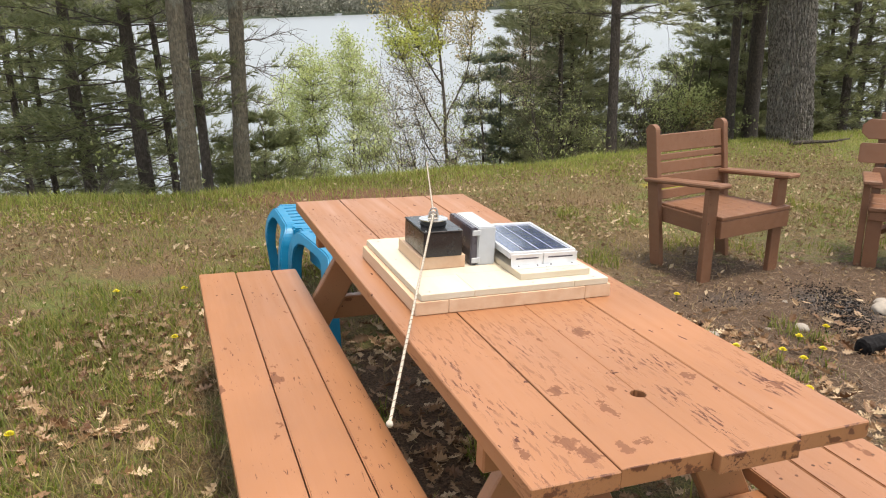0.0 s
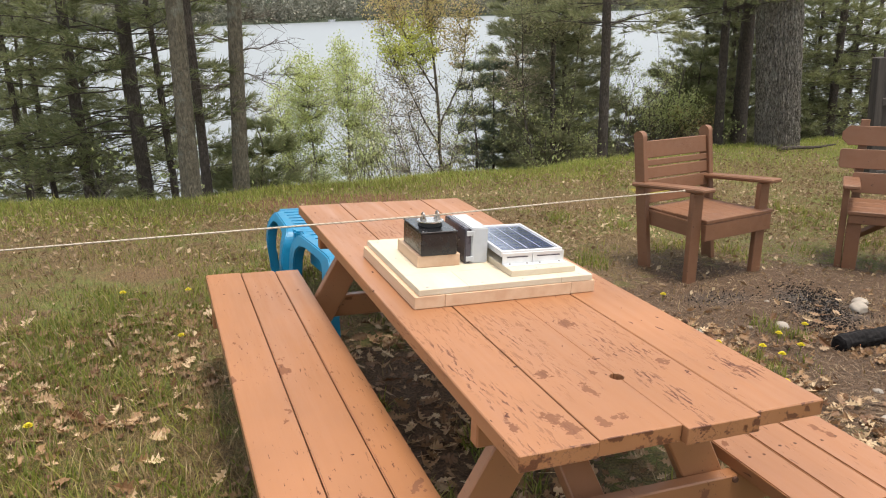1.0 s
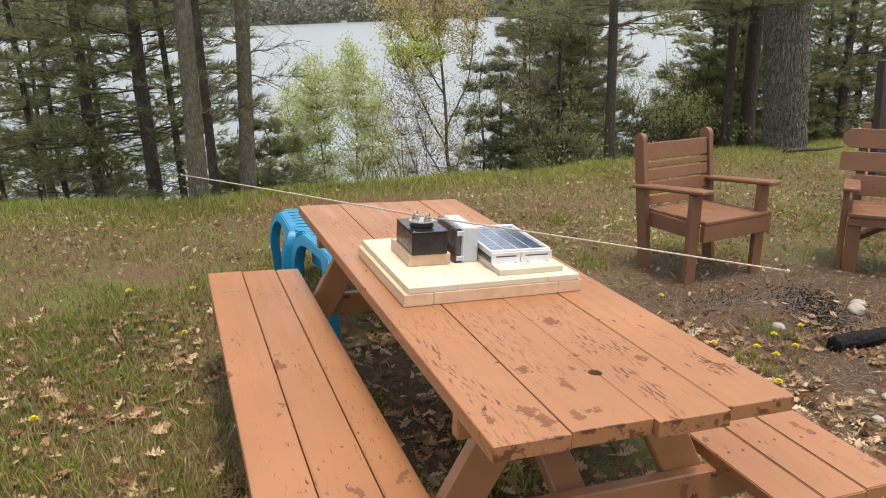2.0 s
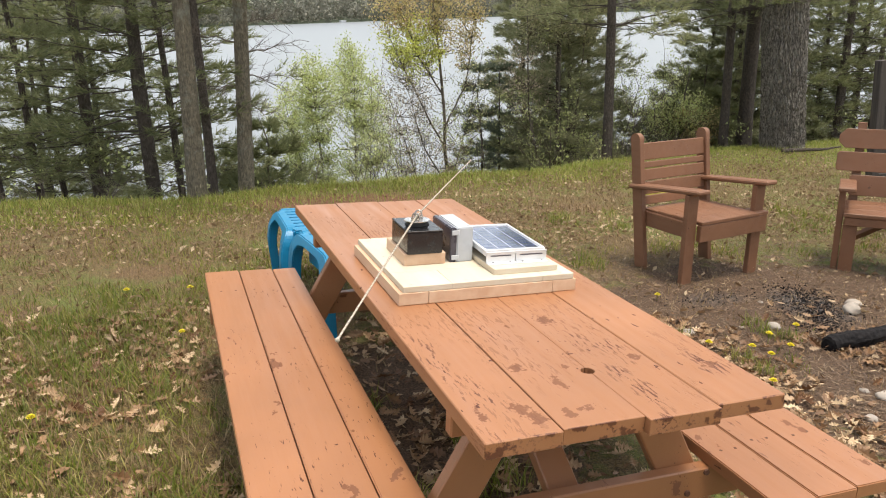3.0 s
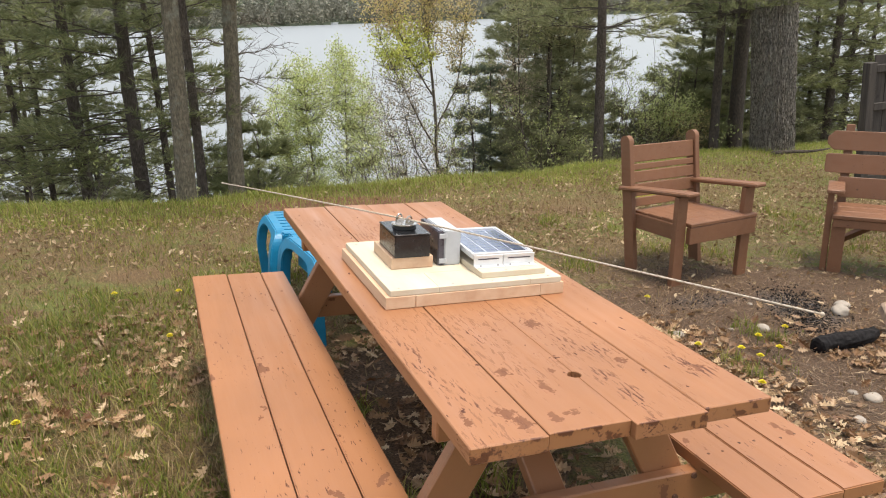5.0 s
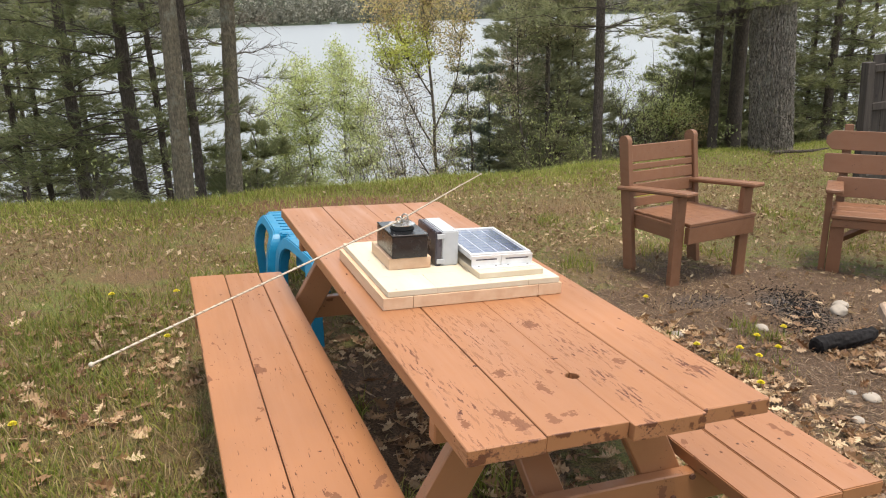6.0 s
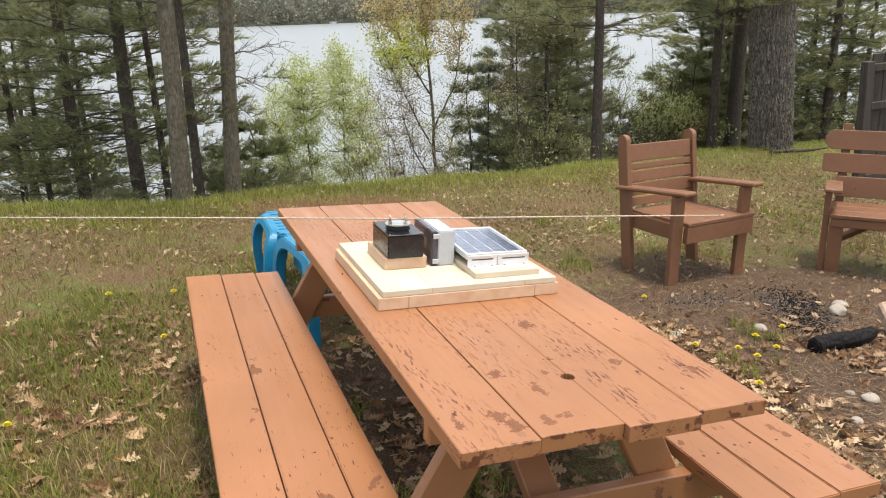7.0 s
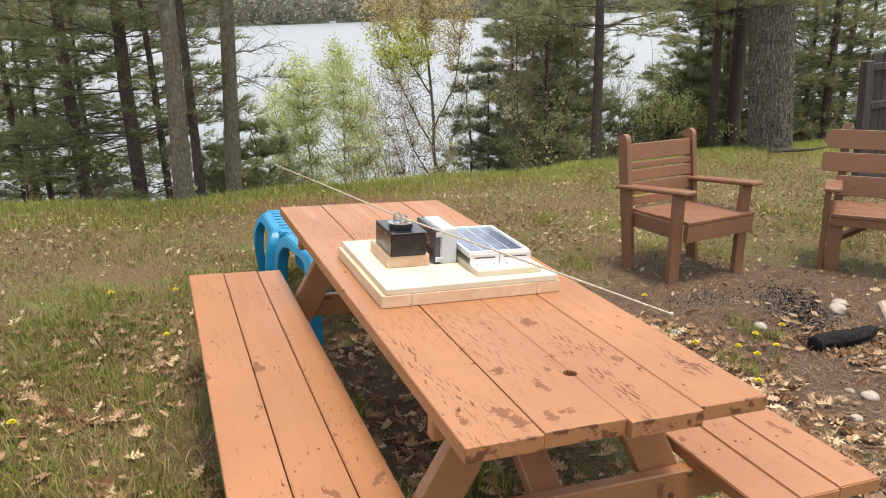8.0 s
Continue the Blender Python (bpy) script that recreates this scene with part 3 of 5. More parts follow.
def antenna():
    """The turning rod, on its rotor plate; the two arms stand at a slight angle to one another."""
    a = thing("rotating_rod_antenna", yard(-0.175, 1.05, 0.952), "thin pale twisted rod turning on a small rotor plate", "antenna")
    part("rotor_disc", cyl(0.036, 0.036, -0.0265, -0.0165, 32, 0.0015), RUBBER, a)
    part("rotor_neck", cyl(0.030, 0.030, -0.0315, -0.0268, 32), RUBBER, a)
    part("clamp_plate", cyl(0.042, 0.042, -0.0163, -0.0125, 40, 0.001), SKYLIT_PLATE, a, "round metal clamp plate, paled for the sky reflected in it")
    for x in (-0.024, 0.024):
        pts = [(x, -0.010, -0.012)] + [(x, -0.010 * math.cos(u), 0.002 + 0.010 * math.sin(u)) for u in [math.pi * k / 8 for k in range(9)]] + [(x, 0.010, -0.012)]
        part("u_bolt", None or from_tube(tube(pts, [0.0028] * len(pts), 8)), CHROME, a, smooth=True)
        part("saddle", block(x - 0.006, x + 0.006, -0.014, 0.014, -0.0124, -0.0062, 0.001), CHROME, a)
        for y in (-0.010, 0.010):
            part("nut", cyl(0.0055, 0.0055, -0.0062, -0.0025, 6, at=(x, y)), CHROME, a)
    for ang, rise, length in ((0, 0.676, 1.287), (183.926, -0.129, 1.085)):
        d = pose(0, 0, 0, 0, 0, ang) @ pose(0, 0, 0, 0, -rise, 0)
        n = 24
        pts = [(length * k / n, 0, -0.006 * (k / n) ** 2) for k in range(n + 1)]
        vs, fs = tube(pts, [0.0029 - 0.0008 * k / n for k in range(n + 1)], 10)
        arm = raw("rod_arm", [tuple(d @ Vector(v)) for v in vs], fs, ROPE, a, True)
        turns = int(length / 0.022)
        hel = []
        for k in range(turns * 8 + 1):
            u, x = 2 * math.pi * k / 8, length * k / (turns * 8)
            r = 0.0029 - 0.0008 * x / length
            hel.append(d @ Vector((x, r * math.cos(u), r * math.sin(u) - 0.006 * (x / length) ** 2)))
        vs, fs = tube(hel, [0.0008] * len(hel), 4)
        raw("twist", [tuple(v) for v in vs], fs, ROPE_TWIST, arm, True)
        bm = bmesh.new()
        bmesh.ops.create_uvsphere(bm, u_segments=10, v_segments=6, radius=0.0048)
        bmesh.ops.transform(bm, matrix=d @ Matrix.Translation((length, 0, -0.006)), verts=bm.verts)
        part("tip_cap", bm, ROPE, arm, smooth=True)
    return a


def from_tube(vf):
    bm = bmesh.new()
    vs = [bm.verts.new(v) for v in vf[0]]
    for f in vf[1]:
        bm.faces.new([vs[i] for i in f])
    return bm


platform()
motor_box()
enclosure()
solar_panel()
ANTENNA = antenna()


# ---- chairs, stools and fire pit ----
def chair():
    c = thing("wooden_armchair", yard(2.49, 2.925, 0, 0, -2.2, 9), "brown-painted heavy wooden outdoor armchair with slatted back", "chair")
    w, dep = 0.312, 0.212
    for x in (-w, w):
        part("front_leg", block(x - 0.045, x + 0.045, -dep - 0.02, -dep + 0.018, -0.02, 0.606), CHAIR_PAINT, c)
        bm = beam((x, dep - 0.03, -0.02), (x, dep + 0.10, 0.885), 0.040, 0.09, (1, 0, 0))
        part("back_post", bm, CHAIR_PAINT, c)
        bm = cyl(0.0448, 0.0448, -0.0195, 0.0195, 20)
        bmesh.ops.transform(bm, matrix=pose(x, dep + 0.10, 0.885, 0, 90), verts=bm.verts)
        part("post_cap", bm, CHAIR_PAINT, c)
        part("armrest", beam((x, dep + 0.10, 0.572), (x, -dep - 0.10, 0.635), 0.11, 0.028, (1, 0, 0), 0.008), CHAIR_PAINT, c)
        part("side_rail", block(x - 0.021 + (0.042 if x < 0 else -0.042), x + 0.021 + (0.042 if x < 0 else -0.042), -dep + 0.02, dep + 0.02, 0.305, 0.405), CHAIR_PAINT, c)
    part("front_rail", block(-w + 0.045, w + 0.045, -dep - 0.058, -dep - 0.0205, 0.295, 0.405), CHAIR_PAINT, c)
    for k in range(4):
        y = -dep - 0.06 + k * 0.132
        part("seat_board", block(-w + 0.047, w - 0.022 if k else w + 0.05, y, y + 0.127, 0.407 - 0.004 * k, 0.432 - 0.004 * k), CHAIR_PAINT, c)
    for z0, z1 in ((0.445, 0.505), (0.515, 0.60), (0.610, 0.685), (0.695, 0.735), (0.748, 0.862)):
        t0 = (z0 + 0.02) / 0.905
        t1 = (z1 + 0.02) / 0.905
        part("back_slat", beam((0, dep - 0.045 + 0.13 * t0, z0), (0, dep - 0.045 + 0.13 * t1, z1), 2 * w - 0.042, 0.022), CHAIR_PAINT, c)


def upright(x, y, rz):
    """A pose on the yard's slope for a thing that stands plumb."""
    return Matrix.Translation(YARD @ Vector((x, y, 0))) @ pose(0, 0, 0, 0, 0, rz)


def garden_bench():
    c = thing("garden_bench", upright(3.508, 2.64, -48), "brown-painted wooden garden bench with wide back boards", "bench")
    L = 1.25
    for x in (0.04, L - 0.04):
        part("front_leg", block(x - 0.045, x + 0.045, 0.0, 0.04, -0.07, 0.36), CHAIR_PAINT, c)
        part("arm_post", block(x - 0.092, x - 0.050, 0.02, 0.11, -0.05, 0.572), CHAIR_PAINT, c)
        part("back_post", beam((x, 0.42, -0.06), (x, 0.56, 0.97), 0.06, 0.04), CHAIR_PAINT, c)
        part("armrest", beam((x - 0.045, -0.05, 0.592), (x - 0.045, 0.48, 0.548), 0.11, 0.028, (1, 0, 0), 0.006), CHAIR_PAINT, c)
        part("knee_brace", beam((x, 0.40, 0.12), (x + (0.30 if x < 0.5 else -0.30), 0.30, 0.34), 0.04, 0.05), CHAIR_PAINT, c)
    part("front_rail", block(0.0, L, -0.022, -0.001, 0.335, 0.395), CHAIR_PAINT, c)
    for k in range(3):
        part("seat_board", block(-0.01, L + 0.01, -0.03 + k * 0.14, 0.105 + k * 0.14, 0.397, 0.425), CHAIR_PAINT, c)
    for z0, z1 in ((0.45, 0.60), (0.625, 0.765), (0.79, 0.93)):
        y0, y1 = 0.375 + 0.14 * (z0 + 0.03), 0.375 + 0.14 * (z1 + 0.03)
        c0, hgt = (0.045 if z1 > 0.9 else 0.014), z1 - z0
        reach = 0.10 if z0 > 0.6 else 0.0
        bm = prism([(-reach + c0, 0), (L + 0.10 - c0, 0), (L + 0.10, c0), (L + 0.10, hgt - c0), (L + 0.10 - c0, hgt), (-reach + c0, hgt), (-reach, hgt - c0), (-reach, c0)], -0.012, 0.012, 0.003)
        bmesh.ops.transform(bm, matrix=pose(0, y0, z0, 82), verts=bm.verts)
        part("back_board", bm, CHAIR_PAINT, c)


def blue_stool(m, length, wide, high, flare, label):
    """Moulded stool: slatted top with a rolled rim on two arched, broad-legged sides."""
    s = thing("resin_stool", m, label, "stool", "blue resin stools")
    n = 7
    for k in range(n):
        y = -length / 2 + 0.03 + (length - 0.06) * (k + 0.5) / n
        part("top_slat", block(-wide / 2 + 0.05, wide / 2 - 0.05, y - (length - 0.06) / n / 2 + 0.005, y + (length - 0.06) / n / 2 - 0.005, high - 0.026, high - 0.006, 0.005, 2), BLUE, s)
    for y in (-length / 2 + 0.02, length / 2 - 0.02):
        part("end_rim", block(-wide / 2 + 0.05, wide / 2 - 0.05, y - 0.03, y + 0.02, high - 0.10, high - 0.004, 0.010, 2), BLUE, s)
    for x in (-wide / 2 + 0.10, wide / 2 - 0.10):
        part("apron", block(x - 0.008, x + 0.008, -length / 2 + 0.05, length / 2 - 0.05, high * 0.60, high - 0.028, 0.004), BLUE, s)
    for x in (-wide / 2, wide / 2):
        sg = 1 if x > 0 else -1
        deep = 0.36 if sg > 0 else 0.0
        def arch(across, up, square):
            pts = []
            for k in range(25):
                c, v = math.cos(math.pi * (1 - k / 24)), math.sin(math.pi * k / 24)
                v = abs(v) ** square * up
                pts.append((math.copysign(abs(c) ** square, c) * across * (1 + 0.06 * (1 - v)), v))
            return pts

        outer, inner = arch(1.0, 1.0, 0.27), arch(0.77, 0.90 - deep, 0.36)
        bm = bmesh.new()

        def ring(profile, dx):
            out = []
            for u, v in profile:
                bulge = flare * math.sin(math.pi * min(1.0, v / 0.98)) - 0.022 * max(0.0, v - 0.8) / 0.2
                out.append(bm.verts.new((x + dx + sg * bulge, u * length / 2, v * high)))
            return out

        o0, i0, o1, i1 = ring(outer, 0.0), ring(inner, 0.0), ring(outer, -sg * 0.055), ring(inner, -sg * 0.055)
        for k in range(len(outer) - 1):
            bm.faces.new((o0[k], o0[k + 1], i0[k + 1], i0[k]))
            bm.faces.new((o1[k + 1], o1[k], i1[k], i1[k + 1]))
            bm.faces.new((o0[k + 1], o0[k], o1[k], o1[k + 1]))
            bm.faces.new((i0[k], i0[k + 1], i1[k + 1], i1[k]))
        bm.faces.new((o0[0], i0[0], i1[0], o1[0]))
        bm.faces.new((i0[-1], o0[-1], o1[-1], i1[-1]))
        bmesh.ops.recalc_face_normals(bm, faces=bm.faces)
        bmesh.ops.bevel(bm, geom=[e for e in bm.edges if e.calc_face_angle(0) > 0.9], offset=0.006, segments=2, affect="EDGES")
        part("arched_side", bm, BLUE, s)
    return s


chair()
garden_bench()
blue_stool(yard(-0.02, 2.60, 0, rz=7), 0.62, 0.50, 0.455, 0.012, "sky-blue resin stool pushed under the table end")
blue_stool(yard(-0.03, 3.25, 0), 0.58, 0.58, 0.43, 0.03, "sky-blue resin stool standing on the lawn behind the table")


def stone(x, y, z, sx, sy, sz, seed, label):
    bm = bmesh.new()
    bmesh.ops.create_icosphere(bm, subdivisions=3, radius=1)
    for v in bm.verts:
        n = noise.noise(v.co * 1.3 + Vector((seed * 7.1, 0, 0)))
        v.co *= 1 + 0.22 * n
        v.co = Vector((v.co.x * sx, v.co.y * sy, v.co.z * sz))
    ob = part("stone", bm, STONE, smooth=True)
    ob.matrix_basis = yard(x, y, z + sz * 0.6, rz=seed * 47)
    tagged(ob, label, "stone", "stones round the fire pit")


for k, (x, y, s) in enumerate(((2.88, 1.95, 0.052), (2.215, 1.865, 0.034), (1.683, 1.927, 0.028), (2.06, 1.02, 0.036), (1.823, 0.884, 0.026), (2.45, 2.23, 0.016), (2.99, 2.04, 0.040), (1.75, 1.95, 0.012), (2.036, 1.916, 0.015), (2.03, 1.10, 0.020))):
    stone(x, y, -0.01, s * 1.2, s, s * 0.72, k + 1, "smooth pale fieldstone lying on the bare soil")


def fire_log():
    g = thing("charred_log", yard(2.45, 1.525, 0.043, 0, -3, 3), "short charred black log at the fire pit", "log")
    n, sides = 60, 40
    pts = [(-0.215 + 0.43 * k / n, 0.010 * math.sin(k * 0.11), 0) for k in range(n + 1)]
    vs, fs = tube(pts, [0.030] + [0.047 - 0.014 * abs(k / n - 0.35) for k in range(n - 1)] + [0.034], sides)
    rough = []
    for v in vs:
        grain = noise.noise((v.x * 10, v.y * 55, v.z * 55)) * 0.16 + noise.noise((v.x * 38, v.y * 30, v.z * 30)) * 0.10 + noise.noise((v.x * 7, v.y * 9, v.z * 9)) * 0.16
        rough.append(Vector((v.x, v.y * (1 + grain), v.z * (1 + grain))))
    vs = rough
    raw("burnt_trunk", [tuple(v) for v in vs], fs, CHAR, g)
    h = thing("split_log", yard(2.80, 1.50, 0.065, 0, -22, 62), "split grey firewood log beside the charred log", "log")
    part("billet", beam((-0.16, 0, 0), (0.2, 0, 0), 0.09, 0.07, (0, 1, 0), 0.012), ASHWOOD, h)


fire_log()


def charcoal():
    """Burnt bits lying in the ash of the fire pit."""
    random.seed(8)
    store = ([], [])
    for cx, cy, rx, ry, n in ((2.82, 2.26, 0.10, 0.12, 560), (2.66, 2.02, 0.11, 0.12, 800), (2.50, 1.80, 0.09, 0.08, 420), (2.22, 2.36, 0.20, 0.08, 130)):
        for _ in range(n):
            x, y, r = random.gauss(cx, rx), random.gauss(cy, ry), rnd(0.0015, 0.0055)
            p = Vector((x, y, ground(x, y) + r * 0.3))
            m = Euler((rnd(0, 3), rnd(0, 3), rnd(0, 3))).to_matrix()
            corners = [p + m @ Vector((a * r * rnd(0.7, 1.8), b * r * rnd(0.5, 1), c * r * rnd(0.4, 0.9))) for a in (-1, 1) for b in (-1, 1) for c in (-1, 1)]
            add(store, (corners, [(0, 1, 3, 2), (4, 6, 7, 5), (0, 4, 5, 1), (2, 3, 7, 6), (0, 2, 6, 4), (1, 5, 7, 3)]))
    tagged(raw("charcoal_bits", store[0], store[1], CHAR), "black charcoal bits in the cold fire pit", "charcoal", kind="stuff")


charcoal()


def fallen_branch():
    pts = [Vector((7.55 + 0.16 * k, 7.45 + 0.05 * math.sin(k * 1.3) - 0.03 * k, 0)) for k in range(7)]
    for k, p in enumerate(pts):
        p.z = ground(p.x, p.y) + 0.04 + 0.012 * k
    vs, fs = tube(pts, [0.035 - 0.004 * k for k in range(7)], 8)
    ob = raw("fallen_branch", [tuple(v) for v in vs], fs, DARK_BARK, smooth=True)
    tagged(ob, "dark fallen branch lying at the foot of the oak", "branch")


fallen_branch()


def fence_panel():
    f = thing("board_fence", pose(6.47, 4.98, ground(6.47, 4.98), 0, -3.5, -8), "dark weathered board fence panel with a rail frame", "fence")
    part("post", block(-0.05, 0.05, -0.05, 0.05, -0.3, 1.43, 0.006), WEATHERED, f)
    for z in (0.15, 0.95, 1.36):
        part("rail", block(0.05, 2.4, -0.045, -0.005, z - 0.04, z + 0.04, 0.005), WEATHERED, f)
    for k in range(16):
        x = 0.06 + k * 0.145
        part("fence_board", block(x, x + 0.138, -0.002, 0.018, -0.05, 1.50 + 0.012 * math.sin(k * 2.3), 0.003), WEATHERED, f)


fence_panel()


# ---- trees ----
def tuft(store, p, d, n, length, width):
    """Long needles that spread from a twig."""
    for _ in range(n):
        v = (d + Vector((rnd(-1, 1), rnd(-1, 1), rnd(-0.6, 1))) * 0.75).normalized() * length * rnd(0.7, 1.1)
        s = v.cross(Vector((rnd(-1, 1), rnd(-1, 1), rnd(-1, 1)))).normalized() * width
        b = len(store[0])
        store[0].extend((tuple(p - s), tuple(p + s), tuple(p + v)))
        store[1].append((b, b + 1, b + 2))


def trunk_line(h, lean, wob=0.05):
    n = 16
    ph = rnd(0, 6)
    return [Vector((lean[0] * k / n * h + wob * math.sin(ph + k * 0.55) * k / n, lean[1] * k / n * h + wob * math.cos(ph + k * 0.7) * k / n, h * k / n)) for k in range(n + 1)]


def along(line, h, z):
    k = min(len(line) - 2, max(0, int(z / h * (len(line) - 1))))
    f = z / h * (len(line) - 1) - k
    return line[k].lerp(line[k + 1], f)


def pine(name, h, r, first, reach, whorls, per, needle, lean=(0, 0), barkm=None, leaf=None, label="", tufts=12, fine=0.135):
    t = thing(name, Matrix(), label, "tree", "pines on the bank")
    line = trunk_line(h, lean)
    line = [Vector((line[0].x, line[0].y, -0.9))] + line
    rad = [r * 1.25] + [r * (1.12 if k == 0 else 1 - 0.93 * (k / 16) ** 1.1) for k in range(17)]
    vs, fs = tube(line, rad, 12)
    raw("trunk", [tuple(v) for v in vs], fs, barkm or PINE_BARK, t, True)
    limbs, crown = ([], []), ([], [])
    tl = line[1:]
    for w in range(whorls):
        z = first + (h * 0.97 - first) * (w / whorls) ** 1.6 + rnd(-0.12, 0.12)
        f = (z - first) / (h - first)
        a0 = rnd(0, 6.28)
        for j in range(per):
            a = a0 + 6.283 * j / per + rnd(-0.35, 0.35)
            L = reach * (1 - 0.75 * f) * rnd(0.6, 1.1)
            p0 = along(tl, h, min(z, h * 0.98))
            rise = rnd(-0.12, 0.30) + 0.25 * f
            d = Vector((math.cos(a), math.sin(a), rise))
            pts = [p0 + d * (L * k / 5) + Vector((0, 0, -0.10 * L * (k / 5) ** 2 + 0.05 * L * (k / 5) ** 3)) + Vector((rnd(-1, 1), rnd(-1, 1), rnd(-1, 1))) * 0.02 * k for k in range(6)]
            br = max(0.005, r * 0.12 * (1 - 0.6 * f))
            add(limbs, tube(pts, [br * (1 - 0.8 * k / 5) for k in range(6)], 5, False))
            for k in range(tufts):
                u = rnd(0.28, 1.0)
                q = pts[min(4, int(u * 5))].lerp(pts[min(5, int(u * 5) + 1)], u * 5 - int(u * 5)) if u < 1 else pts[5]
                side = Vector((-d.y, d.x, 0)) * (1 if k % 2 else -1)
                tw = (d * 0.7 + side * rnd(0.3, 1.0) + Vector((0, 0, rnd(-0.1, 0.4)))).normalized()
                tl2 = L * rnd(0.12, 0.30) * (1.25 - u * 0.6)
                e = q + tw * tl2
                add(limbs, tube([q, e], [br * 0.28, br * 0.12], 3, False))
                for s in range(3):
                    tuft(crown, q.lerp(e, 0.35 + 0.32 * s), tw, needle, fine, 0.0050)
    tagged(raw("bough_frame", limbs[0], limbs[1], barkm or PINE_BARK, t), kind="stuff")
    tagged(raw("crown", crown[0], crown[1], leaf or NEEDLES, t), kind="stuff")
    return t


def broadleaf(name, h, r, stems, spread, leaves, size, leaf, first, lean=(0, 0), barkm=None, label="", bare=0.0, depth=3):
    t = thing(name, Matrix(), label, "tree", "young broadleaf trees on the bank")
    wood, crown = ([], []), ([], [])
    ends = []

    def grow(p, d, L, rad, level):
        n = 5
        pts = [p]
        for k in range(n):
            d = (d + Vector((rnd(-1, 1), rnd(-1, 1), rnd(-0.5, 0.9))) * 0.13).normalized()
            pts.append(pts[-1] + d * L / n)
        add(wood, tube(pts, [rad * (1 - 0.6 * k / n) for k in range(n + 1)], 6 if level < 2 else 3, False))
        if level >= depth:
            ends.append(pts)
            return
        kids = 7 if level == 0 else 5
        for k in range(kids):
            u = rnd(0.25 if level else first, 1.0)
            q = pts[min(n - 1, int(u * n))].lerp(pts[min(n, int(u * n) + 1)], u * n - int(u * n)) if u < 1 else pts[-1]
            a = rnd(0, 6.283)
            nd = (d * 0.75 + Vector((math.cos(a), math.sin(a), rnd(0.0, 0.5))) * rnd(0.5, 0.9)).normalized()
            grow(q, nd, L * rnd(0.38, 0.55), rad * 0.38, level + 1)

    stem = ([], [])
    for s in range(stems):
        a = 6.283 * s / stems + rnd(-0.4, 0.4)
        base = Vector((math.cos(a), math.sin(a), 0)) * (0.12 if stems > 1 else 0)
        base.z = -0.7
        d = Vector((math.cos(a) * spread + lean[0], math.sin(a) * spread + lean[1], 1)).normalized()
        grow(base, d, h * rnd(0.85, 1.1), r, 0)
    raw("stem", wood[0], wood[1], barkm or TWIG, t)
    for k in range(leaves):
        pts = random.choice(ends)
        i = random.randrange(5)
        q = pts[i].lerp(pts[i + 1], rnd(0, 1)) + Vector((rnd(-1, 1), rnd(-1, 1), rnd(-1, 1))) * 0.07
        if q.z < 0.3 or rnd(0, 1) < bare:
            continue
        u = Vector((rnd(-1, 1), rnd(-1, 1), rnd(-1, 1))).normalized()
        w = u.cross(Vector((rnd(-1, 1), rnd(-1, 1), rnd(-1, 1)))).normalized()
        s = size * rnd(0.6, 1.2)
        b = len(crown[0])
        crown[0].extend((tuple(q - u * s), tuple(q + w * s * 0.55), tuple(q + u * s), tuple(q - w * s * 0.55)))
        crown[1].append((b, b + 1, b + 2, b + 3))
    tagged(raw("crown", crown[0], crown[1], leaf, t), kind="stuff")
    return t


def stand(ob, x, y, turn=0.0, sink=0.0):
    ob.matrix_basis = pose(x, y, ground(x, y) - sink, 0, 0, turn)
    return ob


def plant(proto, x, y, turn=0.0):
    return copy_thing(proto, pose(x, y, ground(x, y), 0, 0, turn))


